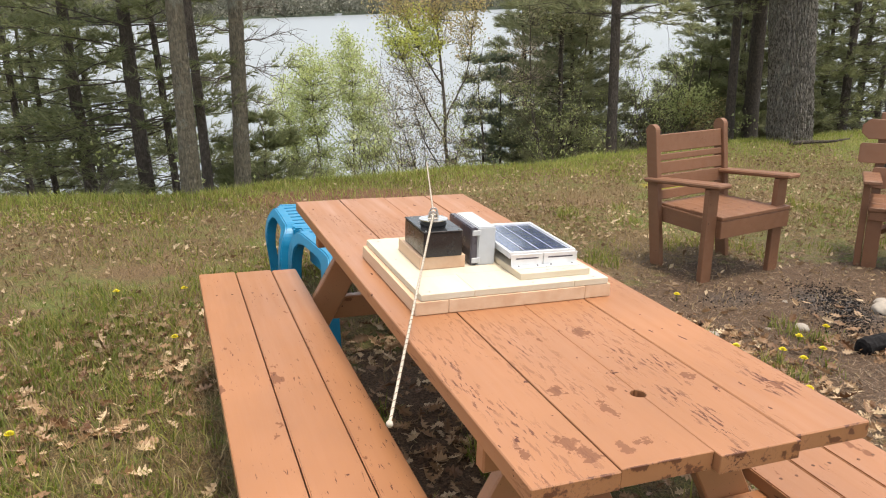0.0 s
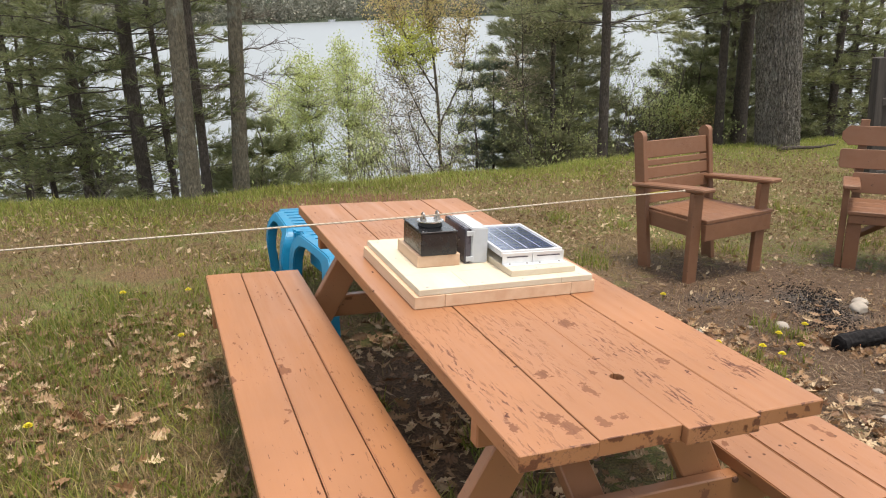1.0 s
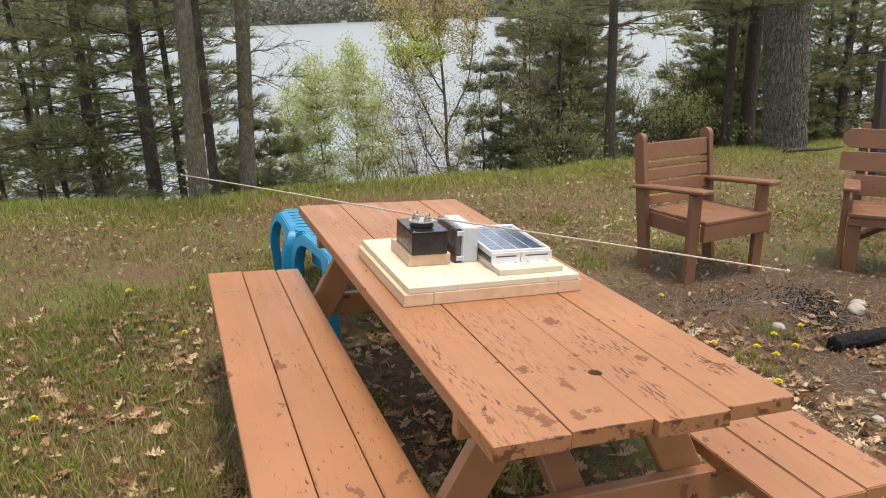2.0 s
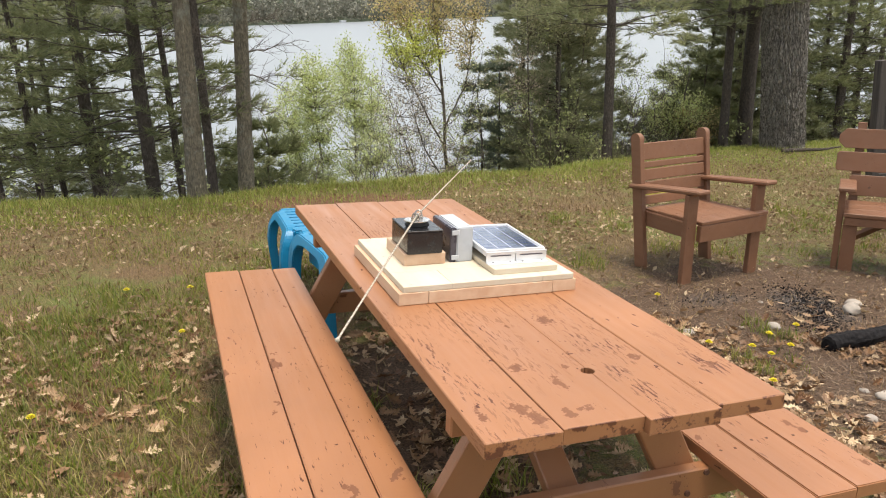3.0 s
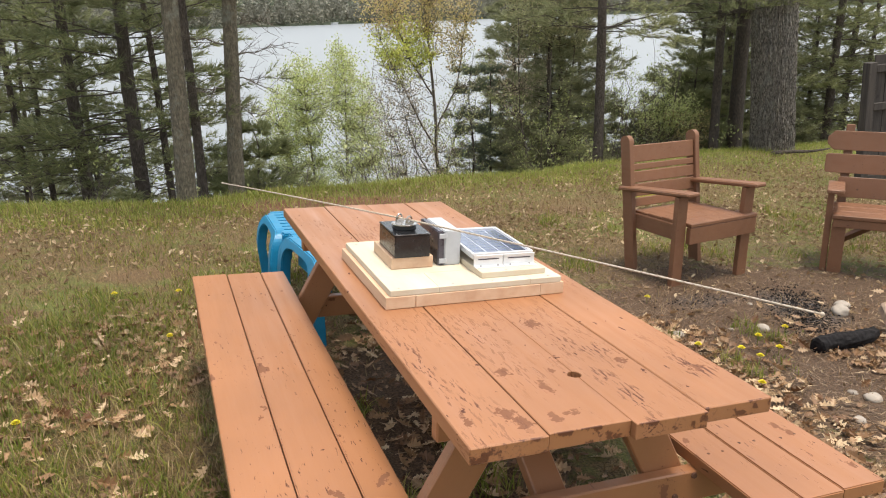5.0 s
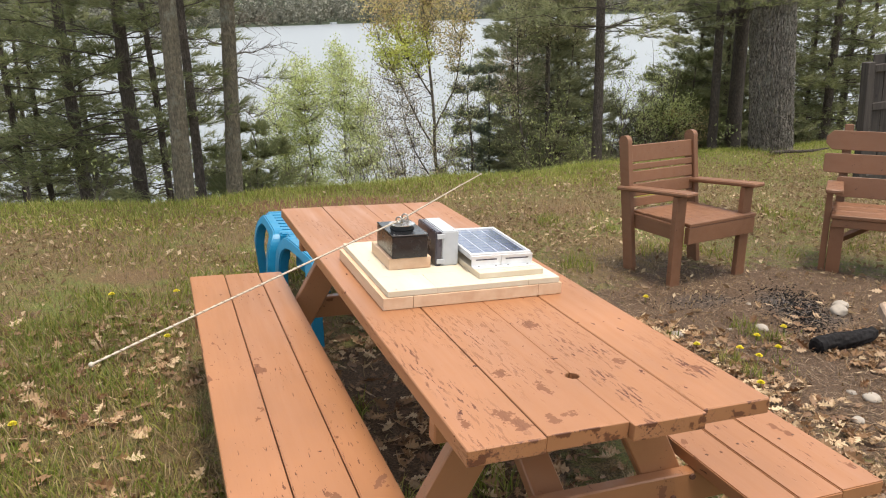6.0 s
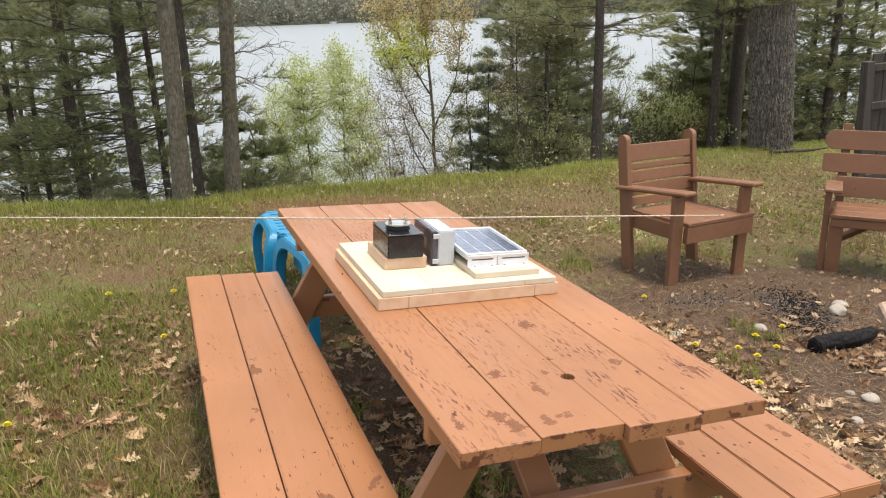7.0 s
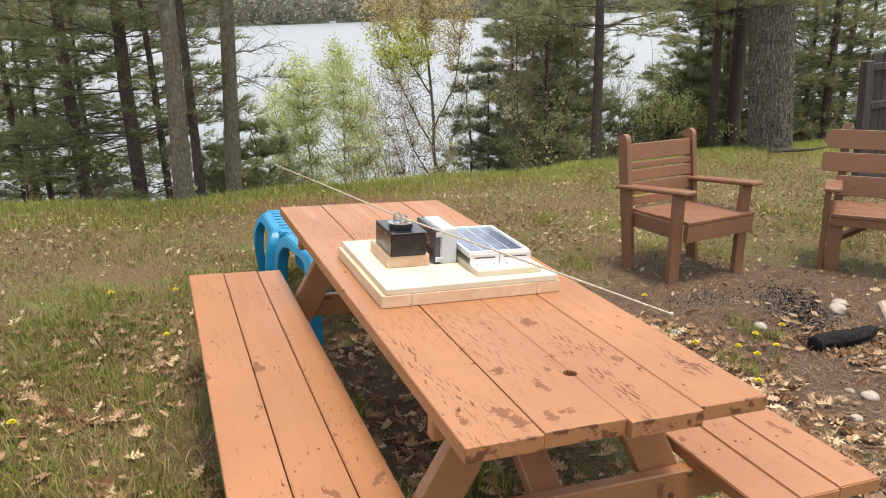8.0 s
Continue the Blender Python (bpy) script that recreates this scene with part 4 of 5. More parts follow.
def lobed_tree(name, base, stems, lobes, label, barkm=None):
    """A light broadleaf tree: stems as lists of (x, y, z, radius) and crown lobes (centre, radii, twigs, leaves a twig, leaf size, material), all from its base."""
    t = thing(name, pose(base[0], base[1], ground(base[0], base[1])), label, "tree", "young broadleaf trees on the bank")
    spine = []
    for st in stems:
        pts = []
        for k in range(len(st) - 1):
            a, b = st[k], st[k + 1]
            for j in range(4):
                f = j / 4
                pts.append(([a[i] + (b[i] - a[i]) * f + rnd(-0.014, 0.014) for i in range(3)], a[3] + (b[3] - a[3]) * f))
        pts.append((list(st[-1][:3]), st[-1][3]))
        vs, fs = tube([p for p, _ in pts], [r for _, r in pts], 7)
        raw("stem", [tuple(v) for v in vs], fs, barkm or TWIG, t, True)
        spine += [(Vector(p), r) for p, r in pts]
    twigs, crowns = ([], []), {}
    for centre, radii, count, per, size, leaf in lobes:
        c = Vector(centre)
        store = crowns.setdefault(leaf.name, (leaf, [], []))
        for _ in range(count):
            d = Vector((random.gauss(0, 1), random.gauss(0, 1), random.gauss(0, 1))).normalized() * rnd(0.25, 1.0) ** 0.6 * rnd(0.85, 1.12)
            e = c + Vector((d.x * radii[0], d.y * radii[1], d.z * radii[2]))
            root = min(spine, key=lambda q: (q[0] - e).length + 2.5 * max(0.0, q[0].z - e.z + 0.1) + rnd(0, 0.35))
            a = root[0]
            m = a.lerp(e, 0.55) + Vector((rnd(-0.07, 0.07), rnd(-0.07, 0.07), -0.05 + rnd(-0.05, 0.05)))
            add(twigs, tube([a, m, e], [min(root[1] * 0.5, 0.0065), 0.0032, 0.0014], 3, False))
            for _ in range(per):
                f = rnd(0.35, 1.05)
                q = (m.lerp(e, (f - 0.5) * 2) if f > 0.5 else a.lerp(m, f * 2)) + Vector((random.gauss(0, 1), random.gauss(0, 1), random.gauss(0, 1))) * 0.055
                u = Vector((rnd(-1, 1), rnd(-1, 1), rnd(-1, 1))).normalized()
                w = u.cross(Vector((rnd(-1, 1), rnd(-1, 1), rnd(-1, 1)))).normalized()
                z = size * rnd(0.6, 1.25)
                b = len(store[1])
                store[1].extend((tuple(q - u * z), tuple(q + w * z * 0.6), tuple(q + u * z), tuple(q - w * z * 0.6)))
                store[2].append((b, b + 1, b + 2, b + 3))
    tagged(raw("twig_frame", twigs[0], twigs[1], barkm or TWIG, t), kind="stuff")
    for leaf, vs, fs in crowns.values():
        if vs:
            tagged(raw("crown", vs, fs, leaf, t), kind="stuff")
    return t


random.seed(11)
# mature trunks at the edge of the lawn
stand(pine("pine_tree", 10.0, 0.088, 2.9, 2.1, 8, 4, 8, (0.045, 0.0), PINE_BARK, label="tall red-barked pine at the edge of the lawn"), -0.67, 6.25)
stand(pine("pine_tree", 7.5, 0.050, 2.0, 1.3, 8, 4, 8, (0.02, 0.01), DARK_BARK, label="slender dark pine close behind a larger trunk"), -0.50, 6.75)
grey_pine = stand(pine("pine_tree", 10.5, 0.078, 2.3, 2.1, 8, 4, 8, (0.075, 0.0), PINE_BARK, label="tall straight grey-brown pine at the lawn edge"), -0.19, 6.5)
far_left = stand(pine("pine_tree", 8.0, 0.085, 1.2, 1.9, 15, 4, 9, (0.012, 0), DARK_BARK, label="dark pine on the bank with drooping lower boughs", tufts=12), -1.10, 7.85)
slim = stand(pine("pine_tree", 7.0, 0.048, 0.6, 1.5, 15, 4, 9, (-0.012, 0), DARK_BARK, NEEDLES_PALE, label="slim dark pine with thin boughs", tufts=11), -0.79, 8.25)
bushy = stand(pine("pine_tree", 5.8, 0.06, 0.4, 1.9, 17, 5, 10, (0, 0), DARK_BARK, NEEDLES_PALE, label="bushy young pine on the bank above the lake", tufts=11), -1.78, 10.8)
for x, y, a in ((-2.69, 11.7, 40), (-3.6, 10.5, 130), (-1.2, 10.2, 15), (10.0, 11.2, 60), (9.3, 10.4, 100), (10.6, 10.6, 240), (11.2, 9.9, 95), (12.3, 10.1, 205), (11.7, 10.9, 170), (-3.0, 13.2, 190), (12.9, 11.4, 20), (10.9, 12.4, 200)):
    plant(bushy, x, y, a)
for x, y, a in ((-1.75, 8.8, 60), (-2.82, 8.65, 200), (10.91, 9.65, 10), (12.56, 10.8, -15)):
    plant(far_left, x, y, a)
for x, y, a in ((-2.46, 9.2, 100), (-2.34, 10.25, 220), (13.5, 12.7, 70)):
    plant(slim, x, y, a)
tiny = stand(pine("pine_sapling", 1.35, 0.018, 0.10, 0.7, 9, 5, 10, (0, 0), DARK_BARK, NEEDLES, "small pine sapling below the lawn edge"), 0.20, 7.9)
for x, y, a in ((-0.05, 8.6, 50), (6.75, 9.9, 10), (7.15, 9.7, 80), (7.6, 9.5, 150), (8.3, 9.9, 200)):
    plant(tiny, x, y, a)
low = stand(pine("pine_sapling", 2.15, 0.035, 0.15, 0.85, 12, 5, 12, (0, 0), DARK_BARK, NEEDLES, "low young pine sapling below the lawn edge"), 9.2, 10.9)
for x, y, a in ((7.66, 10.3, 120), (8.4, 10.5, 210), (7.9, 9.7, 300)):
    plant(low, x, y, a)
stand(pine("pine_tree", 10, 0.078, 2.0, 2.0, 12, 5, 9, (-0.005, 0), DARK_BARK, NEEDLES_PALE, "tall pine with a bare lower trunk"), 5.27, 8.55)
stand(pine("pine_tree", 10, 0.075, 2.1, 2.0, 12, 5, 9, (-0.005, 0), DARK_BARK, NEEDLES, "dark straight pine trunk beside the oak"), 7.56, 8.75)
stand(pine("pine_tree", 11, 0.125, 2.2, 2.2, 12, 5, 9, (-0.01, 0), DARK_BARK, NEEDLES, "thick dark pine trunk behind the oak"), 8.24, 9.05)


def oak():
    random.seed(3)
    t = stand(broadleaf("oak_tree", 10, 0.12, 1, 0.0, 1800, 0.05, RUSSET, 0.5, (-0.10, 0), OAK_BARK, "massive old oak with deeply furrowed grey bark", 0, 3), 8.11, 8.05)
    n, sides = 80, 176
    vs, fs = tube([(-0.10 * 4.6 * k / n + 0.05, 0, -0.5 + 4.6 * k / n) for k in range(n + 1)], [0.282 + 0.05 * math.exp(-k / 9.0) + 0.0004 * k for k in range(n + 1)], sides, False)
    out = []
    for v in vs:
        a = math.atan2(v.y, v.x + 0.10 * (v.z + 0.5) - 0.05)
        f = abs(math.sin(a * 25 + 3.5 * noise.noise((a * 2.5, 0, v.z * 6.4)))) * 0.085 + 0.03 * noise.noise(v * 5) + 0.07 * noise.noise(Vector((v.x * 26, v.y * 26, v.z * 9)))
        cx = 0.05 - 0.10 * (v.z + 0.5)
        out.append((cx + (v.x - cx) * (1 + f), v.y * (1 + f), v.z))
    raw("bole", out, fs, OAK_BARK, t)


oak()
narrow = stand(pine("pine_tree", 6.0, 0.055, 0.6, 1.15, 28, 5, 10, (0.0, 0), DARK_BARK, NEEDLES_SOFT, "soft-needled young pine on the bank above the lake", 12, 0.15), 5.18, 9.9)
for x, y, a in ((5.80, 10.7, 140), (6.40, 11.1, 190), (5.3, 11.5, 260), (6.1, 12.3, 20), (9.05, 11.0, 80), (9.0, 10.2, 310)):
    plant(narrow, x, y, a)
grey_sapling = stand(pine("pine_sapling", 3.1, 0.030, 0.3, 0.72, 12, 4, 10, (0.01, 0), DARK_BARK, NEEDLES_BLUE, "grey-green pine sapling with open whorls"), 4.02, 10.5)
plant(grey_sapling, 4.48, 10.7, 130)


def dead_limb():
    """A bare lower limb with forked twigs on the straight grey pine."""
    random.seed(17)
    store = ([], [])
    for z0, reach, rise in ((1.36, 0.50, 0.10), (1.22, 0.36, -0.16), (1.66, 0.42, 0.06), (0.9, 0.3, -0.1), (1.5, -0.55, 0.12), (1.1, -0.45, -0.05)):
        pts = [Vector((0.07 + reach * k / 6, 0.04 * math.sin(k), z0 + rise * k / 6 + rnd(-0.02, 0.02))) for k in range(7)]
        add(store, tube(pts, [0.008 - 0.0009 * k for k in range(7)], 5, False))
        for _ in range(16):
            a = random.choice(pts[1:])
            d = Vector((reach * rnd(0.1, 0.5), rnd(-0.2, 0.2), rnd(-0.16, 0.2)))
            m = a + d * 0.5 + Vector((0, 0, rnd(-0.03, 0.03)))
            add(store, tube([a, m, a + d], [0.003, 0.0024, 0.0014], 3, False))
            for _ in range(3):
                add(store, tube([m, m + Vector((rnd(-0.08, 0.1), rnd(-0.08, 0.08), rnd(-0.08, 0.1)))], [0.0016, 0.001], 3, False))
    tagged(raw("dead_limb", store[0], store[1], TWIG, grey_pine), "bare dead twigs", kind="stuff")


dead_limb()
random.seed(41)
lobed_tree("birch_clump", (1.9, 11.6), (
    ((-0.10, 0, -0.7, 0.026), (-0.30, 0.1, 1.2, 0.020), (-0.42, 0, 2.6, 0.013), (-0.40, 0, 3.55, 0.004)),
    ((-0.20, 0.1, -0.7, 0.022), (-0.60, 0.0, 1.3, 0.016), (-0.90, 0.1, 3.0, 0.005)),
    ((0.12, 0, -0.7, 0.026), (0.20, 0.0, 1.3, 0.020), (0.30, 0.1, 2.8, 0.012), (0.28, 0, 3.7, 0.004)),
    ((0.20, 0.1, -0.7, 0.020), (0.45, 0.0, 1.3, 0.014), (0.62, 0.1, 3.2, 0.005))),
    (((-0.42, 0, 3.02), (0.58, 0.6, 0.85), 190, 34, 0.020, SPRING), ((-0.85, 0, 2.55), (0.52, 0.6, 0.80), 150, 34, 0.019, SPRING),
     ((-0.45, 0, 1.75), (0.90, 0.6, 0.75), 210, 32, 0.019, SPRING), ((0.22, 0, 3.25), (0.50, 0.6, 0.80), 190, 32, 0.019, SPRING),
     ((0.60, 0, 2.45), (0.52, 0.6, 0.95), 180, 34, 0.019, SPRING), ((0.25, 0, 1.5), (0.98, 0.6, 0.80), 210, 32, 0.019, SPRING)),
    "light green young birch clump in fresh leaf")
lobed_tree("maple_tree", (3.3, 10.2), (
    ((0.0, 0, -0.7, 0.036), (0.0, 0, 1.2, 0.030), (-0.03, 0, 2.6, 0.022), (-0.18, 0, 4.2, 0.010)),
    ((0.0, 0, 1.5, 0.018), (-0.45, 0, 2.4, 0.012), (-0.85, 0, 3.3, 0.005)), ((-0.03, 0, 2.4, 0.016), (-0.4, 0, 3.0, 0.011), (-0.75, 0, 3.9, 0.004)),
    ((0.0, 0, 1.9, 0.016), (0.35, 0, 2.5, 0.011), (0.55, 0, 3.5, 0.005)), ((0.0, 0, 0.9, 0.014), (-0.35, 0.1, 1.6, 0.009), (-0.6, 0, 2.5, 0.004)),
    ((0.0, 0, 0.7, 0.014), (0.3, 0.1, 1.5, 0.009), (0.5, 0, 2.4, 0.004)), ((-0.1, 0, -0.7, 0.012), (-0.5, 0.1, 1.2, 0.009), (-0.9, 0, 2.4, 0.004))),
    (((-0.50, 0, 3.25), (0.52, 0.5, 0.42), 130, 30, 0.021, YELLOW), ((-0.50, 0, 3.85), (0.75, 0.6, 0.45), 140, 26, 0.020, RUSSET),
     ((0.25, 0, 3.6), (0.55, 0.5, 0.7), 130, 24, 0.020, RUSSET), ((-0.62, 0, 2.35), (0.55, 0.5, 0.85), 190, 20, 0.015, PINK_BUDS),
     ((-0.35, 0, 1.4), (0.75, 0.5, 0.65), 190, 18, 0.016, PINK_BUDS), ((0.45, 0, 2.3), (0.55, 0.5, 0.9), 110, 15, 0.016, OLIVE), ((-0.2, 0, 0.9), (0.8, 0.4, 0.4), 80, 20, 0.018, SPRING)),
    "thin maple with yellow-green and russet unfolding leaves")
lobed_tree("aspen_sapling", (4.9, 9.5), (
    ((0, 0, -0.7, 0.022), (0.05, 0, 1.5, 0.016), (0.1, 0, 3.6, 0.005)), ((0.1, 0, -0.7, 0.02), (0.45, 0.1, 1.4, 0.014), (0.6, 0, 3.4, 0.005)), ((-0.1, 0, -0.7, 0.02), (-0.4, 0.1, 1.4, 0.014), (-0.5, 0, 3.0, 0.005))),
    (((0.1, 0, 3.0), (0.85, 0.5, 0.6), 150, 26, 0.020, OLIVE), ((0.2, 0, 1.0), (0.9, 0.5, 0.5), 90, 18, 0.017, SPRING), ((-0.5, 0, 2.0), (0.6, 0.5, 0.7), 90, 16, 0.016, PINK_BUDS)),
    "spindly aspen with olive-brown new leaves")
lobed_tree("aspen_sapling", (7.0, 9.3), (
    ((0, 0, -0.7, 0.018), (0.1, 0, 0.8, 0.012), (0.25, 0, 1.6, 0.005)), ((0.1, 0, -0.7, 0.016), (0.4, 0.1, 0.7, 0.010), (0.8, 0, 1.4, 0.004)), ((-0.1, 0, -0.7, 0.016), (-0.3, 0.1, 0.7, 0.010), (-0.45, 0, 1.3, 0.004))),
    (((0.1, 0, 1.0), (0.7, 0.5, 0.35), 110, 26, 0.020, SPRING), ((0.5, 0, 0.7), (0.8, 0.5, 0.35), 110, 24, 0.018, RUSSET)),
    "low spreading aspen in new leaf below the lawn")
bare = stand(broadleaf("maple_sapling", 2.2, 0.010, 3, 0.07, 1500, 0.018, SPRING, 0.2, label="nearly bare shrub with few pale leaves"), 2.65, 9.9)
for x, y, a in ((3.7, 9.5, 40), (4.7, 9.3, 150), (5.8, 9.2, 260), (6.6, 9.5, 330), (2.2, 9.3, 90)):
    plant(bare, x, y, a)
shrub = stand(broadleaf("hazel_shrub", 0.85, 0.010, 5, 0.5, 500, 0.026, SPRING, 0.2, label="low leafy shrub at the edge of the lawn", depth=2), 7.0, 8.75)
for x, y, a in ((6.3, 8.6, 40), (9.0, 9.2, 90), (5.7, 8.5, 200), (4.4, 8.3, 260), (9.9, 9.1, 10), (-1.9, 6.8, 60), (-0.3, 7.0, 150), (0.6, 7.1, 20), (-2.6, 7.0, 220), (7.7, 8.8, 80)):
    plant(shrub, x, y, a)


def far_forest():
    random.seed(5)
    store = ([], [])
    for k in range(2300):
        x = rnd(-120, 720)
        y = shore(x) + 2 + abs(random.gauss(0, 1)) * 75
        z = ground(x, y)
        h, w, pointed = rnd(9, 19), rnd(2.6, 5.5), random.random() < 0.5
        for j in range(46):
            f = rnd(0.05, 1)
            a = rnd(0, 6.283)
            rr = w * ((1 - f) if pointed else math.sqrt(max(0, 1 - (2 * f - 1) ** 2)) * 0.9) * rnd(0.5, 1.1)
            q = Vector((x + rr * math.cos(a), y + rr * math.sin(a), z + f * h))
            u = Vector((rnd(-1, 1), rnd(-1, 1), rnd(-1, 1))).normalized() * rnd(0.6, 1.3)
            v = u.cross(Vector((rnd(-1, 1), rnd(-1, 1), rnd(-1, 1)))).normalized() * rnd(0.5, 1.0)
            b = len(store[0])
            store[0].extend((tuple(q - u), tuple(q + v), tuple(q + u), tuple(q - v)))
            store[1].append((b, b + 1, b + 2, b + 3))
    tagged(raw("far_forest", store[0], store[1], FAR_GREEN), "mixed woods on the far lake shore", "forest", kind="stuff")
    x = 139.0
    b = thing("boathouse", pose(x, shore(x) - 3, LAKE, 0, 0, 20), "small white boathouse on the far shore", "boathouse")
    part("walls", block(-2.2, 2.2, -1.5, 1.5, -0.5, 1.3, 0.03), GREY, b)
    part("roof", prism([(-2.5, -1.8), (2.5, -1.8), (2.5, 1.8), (-2.5, 1.8)], 1.3, 1.6, 0.02), GREY, b)


far_forest()


# ---- what covers the ground ----
def dirt_share(x, y):
    a = math.hypot((x - 2.6) / 2.3, (y - 1.7) / 2.1)
    b = math.hypot(x / 0.75, (y - 1.2) / 1.6)
    c = math.hypot((x - 0.55) / 0.95, (y - 5.6) / 0.4)
    d = min(math.hypot((x + 1.75) / 0.4, (y - 3.15) / 0.2), math.hypot((x + 1.0) / 0.55, (y - 3.75) / 0.25), math.hypot((x + 2.3) / 0.65, (y - 4.5) / 0.3))
    e = math.hypot((x - 4.0) / 0.55, (y - 5.35) / 0.27)
    return max(0.5 - 0.5 * smooth(0.7, 1.2, d), 0.8 - 0.8 * smooth(0.7, 1.2, e), 1 - smooth(0.75, 1.1, a), 1 - smooth(0.7, 1.1, b), 1 - smooth(0.7, 1.1, c))


def blades(name, count, material, label, area, low_h, high_h, wide, keep, seed):
    random.seed(seed)
    verts, faces = [], []
    x0, x1, y0, y1 = area
    made = 0
    while made < count:
        x, y = rnd(x0, x1), rnd(y0, y1)
        k = keep(x, y)
        if k <= 0 or rnd(0, 1) > k:
            made += 0.15
            continue
        made += 1
        p = Vector((x, y, ground(x, y) - 0.004))
        h = rnd(low_h, high_h) * (0.6 + 0.6 * k)
        a, l = rnd(0, 6.283), rnd(0.1, 0.9)
        d = Vector((math.cos(a) * l, math.sin(a) * l, 1)).normalized() * h
        s = Vector((-math.sin(a + rnd(-1, 1)), math.cos(a), 0)) * wide * rnd(0.6, 1.2)
        m = p + d * 0.55
        e = p + d + Vector((math.cos(a), math.sin(a), -0.35)) * h * 0.3 * l
        b = len(verts)
        verts.extend((tuple(p - s), tuple(p + s), tuple(m + s * 0.7), tuple(m - s * 0.7), tuple(e)))
        faces.extend(((b, b + 1, b + 2, b + 3), (b + 3, b + 2, b + 4)))
    tagged(raw(name, verts, faces, material), label, "grass", kind="stuff")


def green_share(x, y):
    n = 0.5 + 0.5 * noise.noise((x * 0.9, y * 0.9, 7.0)) + 0.35 * noise.noise((x * 2.6, y * 2.6, 2.0))
    edge = smooth(0.95, 0.1, lip(x) - y)
    # denser grass added along the bench, standing in for its soft shadow
    n += 0.22 * math.exp(-((x + 0.98) / 0.17) ** 2) * smooth(2.3, 1.6, y)
    return max(0.0, min(1.0, (n - (0.26 if x < -0.7 else 0.38 + 0.18 * smooth(0.5, 2.0, x))) * 1.5 + 0.9 * edge)) * (1 - dirt_share(x, y))


blades("lawn_grass", 100000, GRASS, "short patchy green grass", (-4.2, 4.5, 0.2, 7.2), 0.035, 0.10, 0.0032, lambda x, y: green_share(x, y) * (1 - 0.6 * smooth(3.4, 4.6, y)), 21)
blades("edge_grass", 34000, EDGE_GRASS, "longer fresh grass along the bank edge", (-4.5, 12, 5.0, 9.6), 0.03, 0.10, 0.003, lambda x, y: smooth(1.1 + 1.5 * smooth(3.5, 6.0, x), 0.0, lip(x) - y) * (1 if y < lip(x) + 0.9 else 0), 22)
blades("dead_grass", 70000, STRAW, "flattened straw-coloured dead grass", (-4.2, 7.0, 0.0, 7.0), 0.02, 0.07, 0.0028, lambda x, y: 0.75 * (1 - 0.75 * dirt_share(x, y)), 23)




def beyond(x, y):
    """Thinning cover round the part of the yard that is planted densely."""
    out = max(-0.0 - y, -2.6 - x if y < 3 else -4.2 - x, x - 4.4)
    return 0.0 if out < -0.15 else smooth(4.0, 0.0, out)


blades("outer_grass", 26000, GRASS, "patchy grass over the rest of the yard", (-7.5, 8.5, -4.0, 4.0), 0.03, 0.09, 0.004, lambda x, y: 0.8 * beyond(x, y), 28)
blades("near_straw", 22000, STRAW, "fine matted straw between the grass tufts", (-2.6, -0.7, 0.05, 2.9), 0.02, 0.075, 0.0016, lambda x, y: 0.8, 27)
blades("weed_tufts", 650, GRASS, "grassy weeds round the dandelions", (1.6, 2.4, 1.3, 1.95), 0.02, 0.09, 0.003, lambda x, y: smooth(0.05, 0.4, noise.noise((x * 5, y * 5, 1.0))), 24)
blades("shaded_grass", 2600, GRASS, "straggling grass under the table", (-0.6, 0.7, 0.4, 2.0), 0.03, 0.13, 0.003, lambda x, y: smooth(0.1, 0.45, noise.noise((x * 4, y * 4, 4.0))), 25)
blades("chair_grass", 5000, GRASS, "grass tufts round the chairs", (1.4, 5.5, 2.9, 4.6), 0.03, 0.10, 0.003, lambda x, y: smooth(0.05, 0.45, noise.noise((x * 2.5, y * 2.5, 8.0))), 26)


def oak_leaf(store, p, size, turn, tip, curl):
    """One dry, lobed and curled oak leaf."""
    m = Matrix.Translation(p) @ Euler((tip, curl * 0.6, turn)).to_matrix().to_4x4()
    half = [(0.0, 0.012), (0.20, 0.02), (0.30, 0.15), (0.40, 0.06), (0.50, 0.27), (0.60, 0.10), (0.72, 0.30), (0.80, 0.10), (0.92, 0.13), (1.0, 0.0)]
    b = len(store[0])
    mid = [(u, 0.0) for u, _ in half]
    for row, sg in ((half, 1), (mid, 0), (half, -1)):
        for u, v in row:
            x = (u - 0.5) * size
            y = sg * v * size
            z = curl * (abs(y) * 0.9 + (u - 0.4) ** 2 * size * 0.6) + rnd(-0.03, 0.03) * size
            store[0].append(tuple(m @ Vector((x, y, z))))
    n = len(half)
    for r in range(2):
        for k in range(n - 1):
            i = b + r * n + k
            store[1].append((i, i + 1, i + 1 + n, i + n))


def folded_leaf(store, p, size):
    """A dry leaf far off: two curled halves and a bent tip."""
    m = Matrix.Translation(p) @ Euler((rnd(-0.7, 0.7), rnd(-0.7, 0.7), rnd(0, 6.283))).to_matrix().to_4x4()
    up, b = rnd(0.05, 0.45) * size, len(store[0])
    for x, y, z in ((-0.5, 0, 0), (-0.05, 0.27, up), (0.12, 0.02, 0), (-0.02, -0.25, up * 0.8), (0.5, 0.06, up * 0.7)):
        store[0].append(tuple(m @ Vector((x * size, y * size, z))))
    store[1].extend(((b, b + 1, b + 2), (b, b + 2, b + 3), (b + 2, b + 1, b + 4), (b + 3, b + 2, b + 4)))


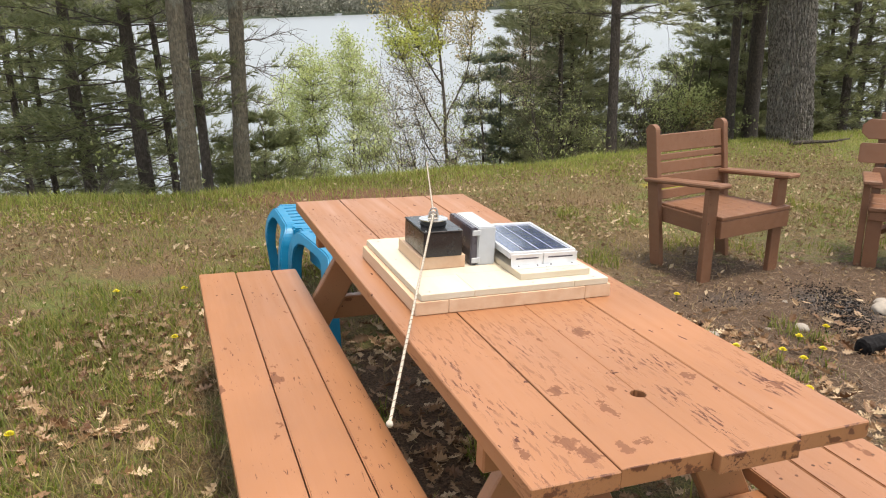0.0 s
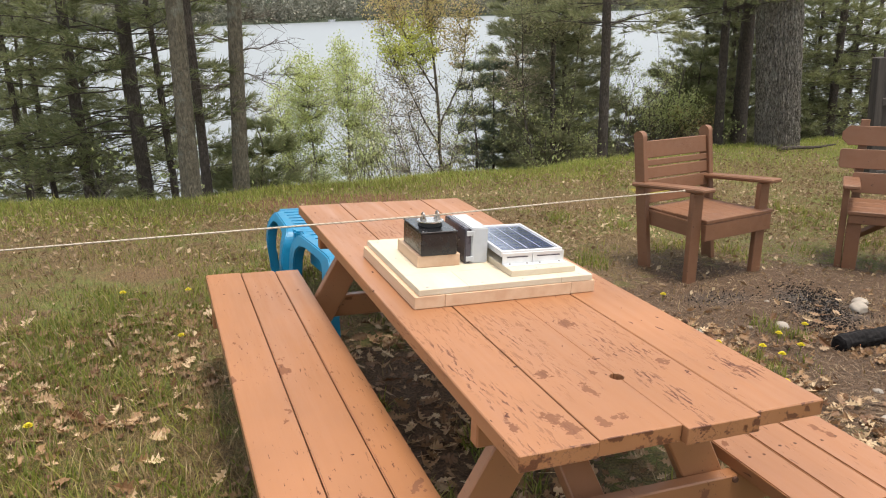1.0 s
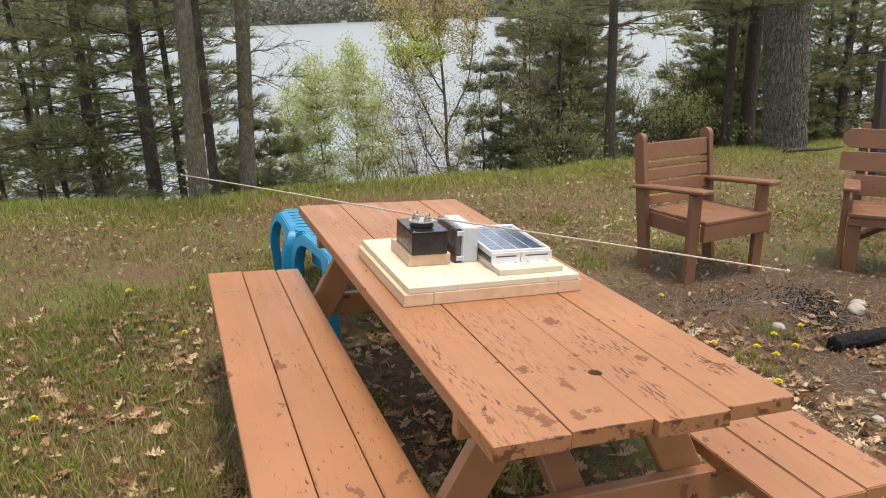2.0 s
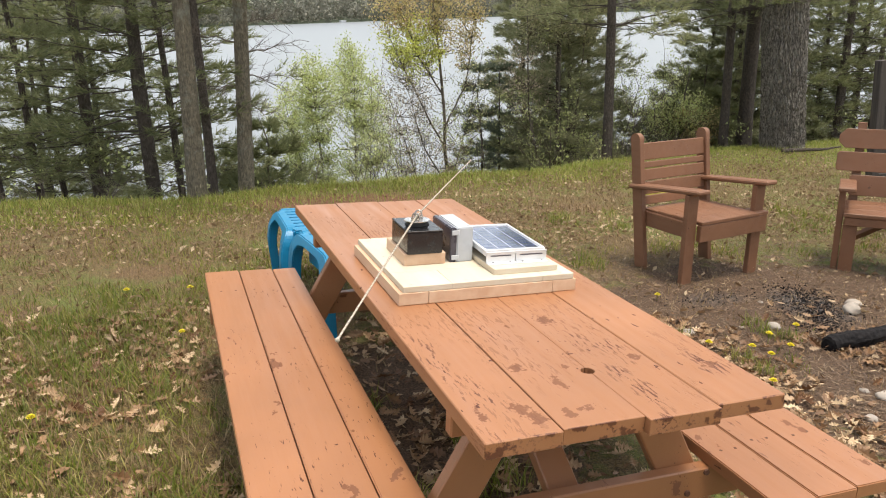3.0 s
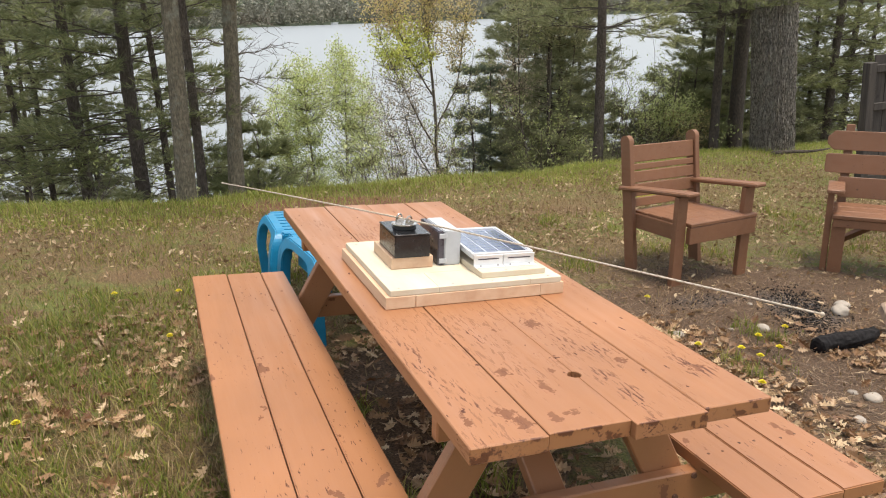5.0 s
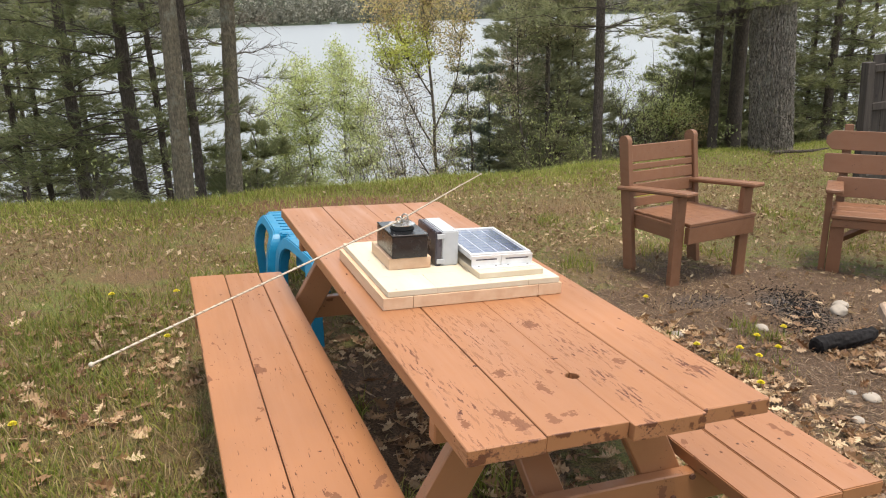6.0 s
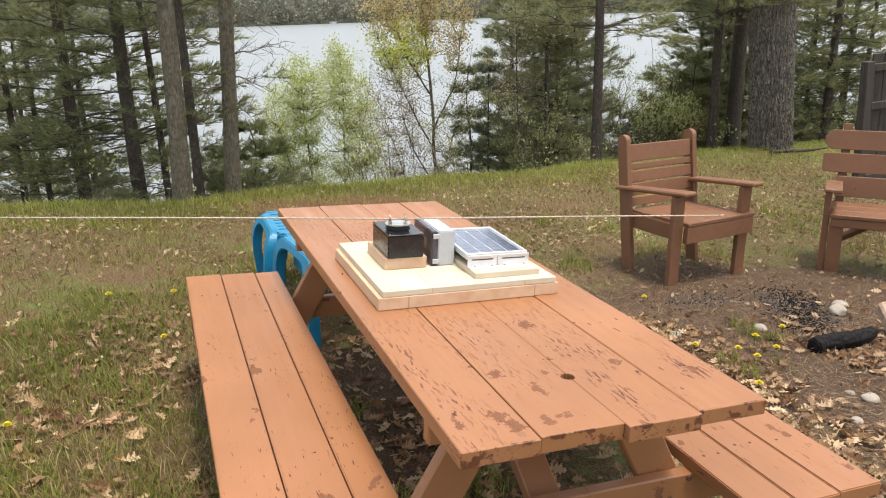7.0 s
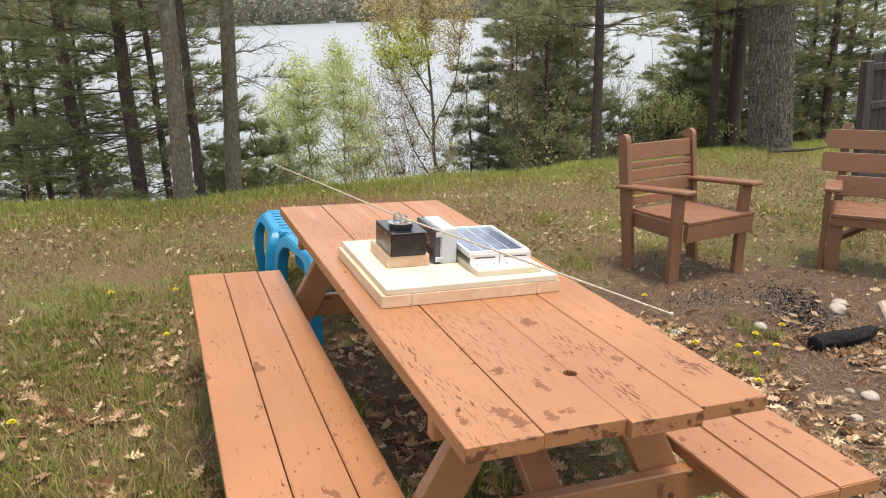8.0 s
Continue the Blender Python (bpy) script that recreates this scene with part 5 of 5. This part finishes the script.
def litter():
    random.seed(31)
    store = ([], [])
    for area, count, lo, hi in (((-2.6, 1.2, 0.0, 3.0), 8200, 0.022, 0.10), ((1.0, 4.2, -0.2, 2.2), 10500, 0.02, 0.095), ((-0.6, 0.8, 0.0, 2.6), 1300, 0.03, 0.08)):
        for _ in range(count):
            x, y = rnd(area[0], area[1]), rnd(area[2], area[3])
            if noise.noise((x * 1.7, y * 1.7, 5.0)) < rnd(-0.6, 0.5):
                continue
            if abs(x) < 0.8 and y < 2.1 and rnd(0, 1) < 0.45:
                continue
            if math.hypot((x - 2.6) / 0.9, (y - 2.2) / 0.5) < 1 and rnd(0, 1) < 0.85:
                continue
            p = Vector((x, y, ground(x, y) + rnd(0.004, 0.030)))
            oak_leaf(store, p, rnd(lo, hi), rnd(0, 6.283), rnd(-0.9, 0.9), rnd(-0.3, 1.3))
    pale = ([], [])
    for area, count, lo, hi in (((-3.6, 8.0, 2.3, 7.4), 21000, 0.014, 0.055), ((1.4, 6.0, 2.4, 4.8), 4200, 0.018, 0.060)):
        for _ in range(count):
            x, y = rnd(area[0], area[1]), rnd(area[2], area[3])
            if y > lip(x) or noise.noise((x * 1.3, y * 1.3, 9.0)) < rnd(-0.75, 0.55) or rnd(0, 1) < 0.75 * dirt_share(x, y):
                continue
            folded_leaf(pale, Vector((x, y, ground(x, y) + rnd(0.012, 0.035))), rnd(lo, hi))
    for _ in range(6500):
        x, y = rnd(-7.5, 8.5), rnd(-4.0, 3.0)
        if rnd(0, 1) < beyond(x, y) and noise.noise((x * 1.3, y * 1.3, 9.0)) > rnd(-0.75, 0.55):
            folded_leaf(pale, Vector((x, y, ground(x, y) + rnd(0.008, 0.03))), rnd(0.03, 0.09))
    tagged(raw("leaf_litter", pale[0], pale[1], PALE_LITTER), "pale dry leaves scattered over the far lawn", "leaves", kind="stuff")
    tagged(raw("fallen_oak_leaves", store[0], store[1], LITTER), "dry curled brown oak leaves scattered on the lawn", "leaves", kind="stuff")
    random.seed(33)
    st = ([], [])
    for _ in range(46000):
        x, y = rnd(0.8, 4.9), rnd(-0.3, 3.8)
        if rnd(0, 1) > dirt_share(x, y) + 0.15:
            continue
        p = Vector((x, y, ground(x, y) + rnd(0.002, 0.012)))
        a, L = rnd(0, 6.283), rnd(0.02, 0.06)
        d = Vector((math.cos(a), math.sin(a), rnd(-0.1, 0.25))) * L
        s = Vector((-math.sin(a), math.cos(a), 0)) * rnd(0.0008, 0.0022)
        b = len(st[0])
        st[0].extend((tuple(p - s), tuple(p + s), tuple(p + d + s * 0.5), tuple(p + d - s * 0.5)))
        st[1].append((b, b + 1, b + 2, b + 3))
    tagged(raw("twig_litter", st[0], st[1], TWIGGY), "fine twigs and needles on the bare soil", "litter", kind="stuff")


litter()


def dandelion(x, y, high):
    d = thing("dandelion", yard(x, y, 0, rz=x * 900), "yellow dandelion flower in the grass", "flower", "dandelions")
    vs, fs = tube([(0, 0, -0.01), (0.004, 0.002, high * 0.6), (0.0, 0.006, high)], [0.0022, 0.002, 0.002], 5)
    raw("stem", [tuple(v) for v in vs], fs, GRASS, d)
    bm = bmesh.new()
    for ring, (r, z, n) in enumerate(((0.021, 0.0, 18), (0.015, 0.005, 14), (0.009, 0.009, 9))):
        for k in range(n):
            a = 6.283 * k / n + ring * 0.2
            c, s = math.cos(a), math.sin(a)
            w = 0.0034
            q = [(0, 0, high + z - 0.002), (c * r * 0.6 - s * w, s * r * 0.6 + c * w, high + z + 0.003), (c * r, s * r, high + z + 0.002), (c * r * 0.6 + s * w, s * r * 0.6 - c * w, high + z + 0.003)]
            bm.faces.new([bm.verts.new(v) for v in q])
    part("flower_head", bm, PETAL, d)


for x, y, h in ((2.0, 1.68, 0.06), (2.26, 1.76, 0.05), (1.79, 1.57, 0.06), (1.83, 1.48, 0.05), (2.01, 1.54, 0.05), (1.61, 1.23, 0.05), (1.83, 2.42, 0.04), (1.64, 1.71, 0.04), (-1.185, 3.30, 0.04), (-0.836, 3.26, 0.04), (-0.902, 2.56, 0.04), (-1.475, 1.81, 0.04)):
    dandelion(x, y, h)


# ---- what moves ----
def motions():
    """The rod turns clockwise, seen from above, a little over one turn in six seconds; its axis leans slightly."""
    offs = ((0, -0.7), (0.5, 2.3), (1, -1.3), (1.5, 2.2), (2.0, 1.2), (2.4, 0.5), (2.8, 0.1), (3, 2.0), (3.5, 3.8), (4, -1.0), (4.5, 2.2), (5.0, 1.0), (5.4, 0.2), (5.8, -0.3), (6, 1.3), (6.5, -1.2), (7, -2.3), (7.5, 2.6), (8, -2.0))
    rows = []
    for t, off in offs:
        angle = -111.31 + off - 63.463 * t
        rows.append((t, YARD @ pose(-0.175, 1.05, 0.952, -1.895, -0.868, 0) @ pose(0, 0, 0, 0, 0, angle)))
    walk(ANTENNA, rows)


motions()
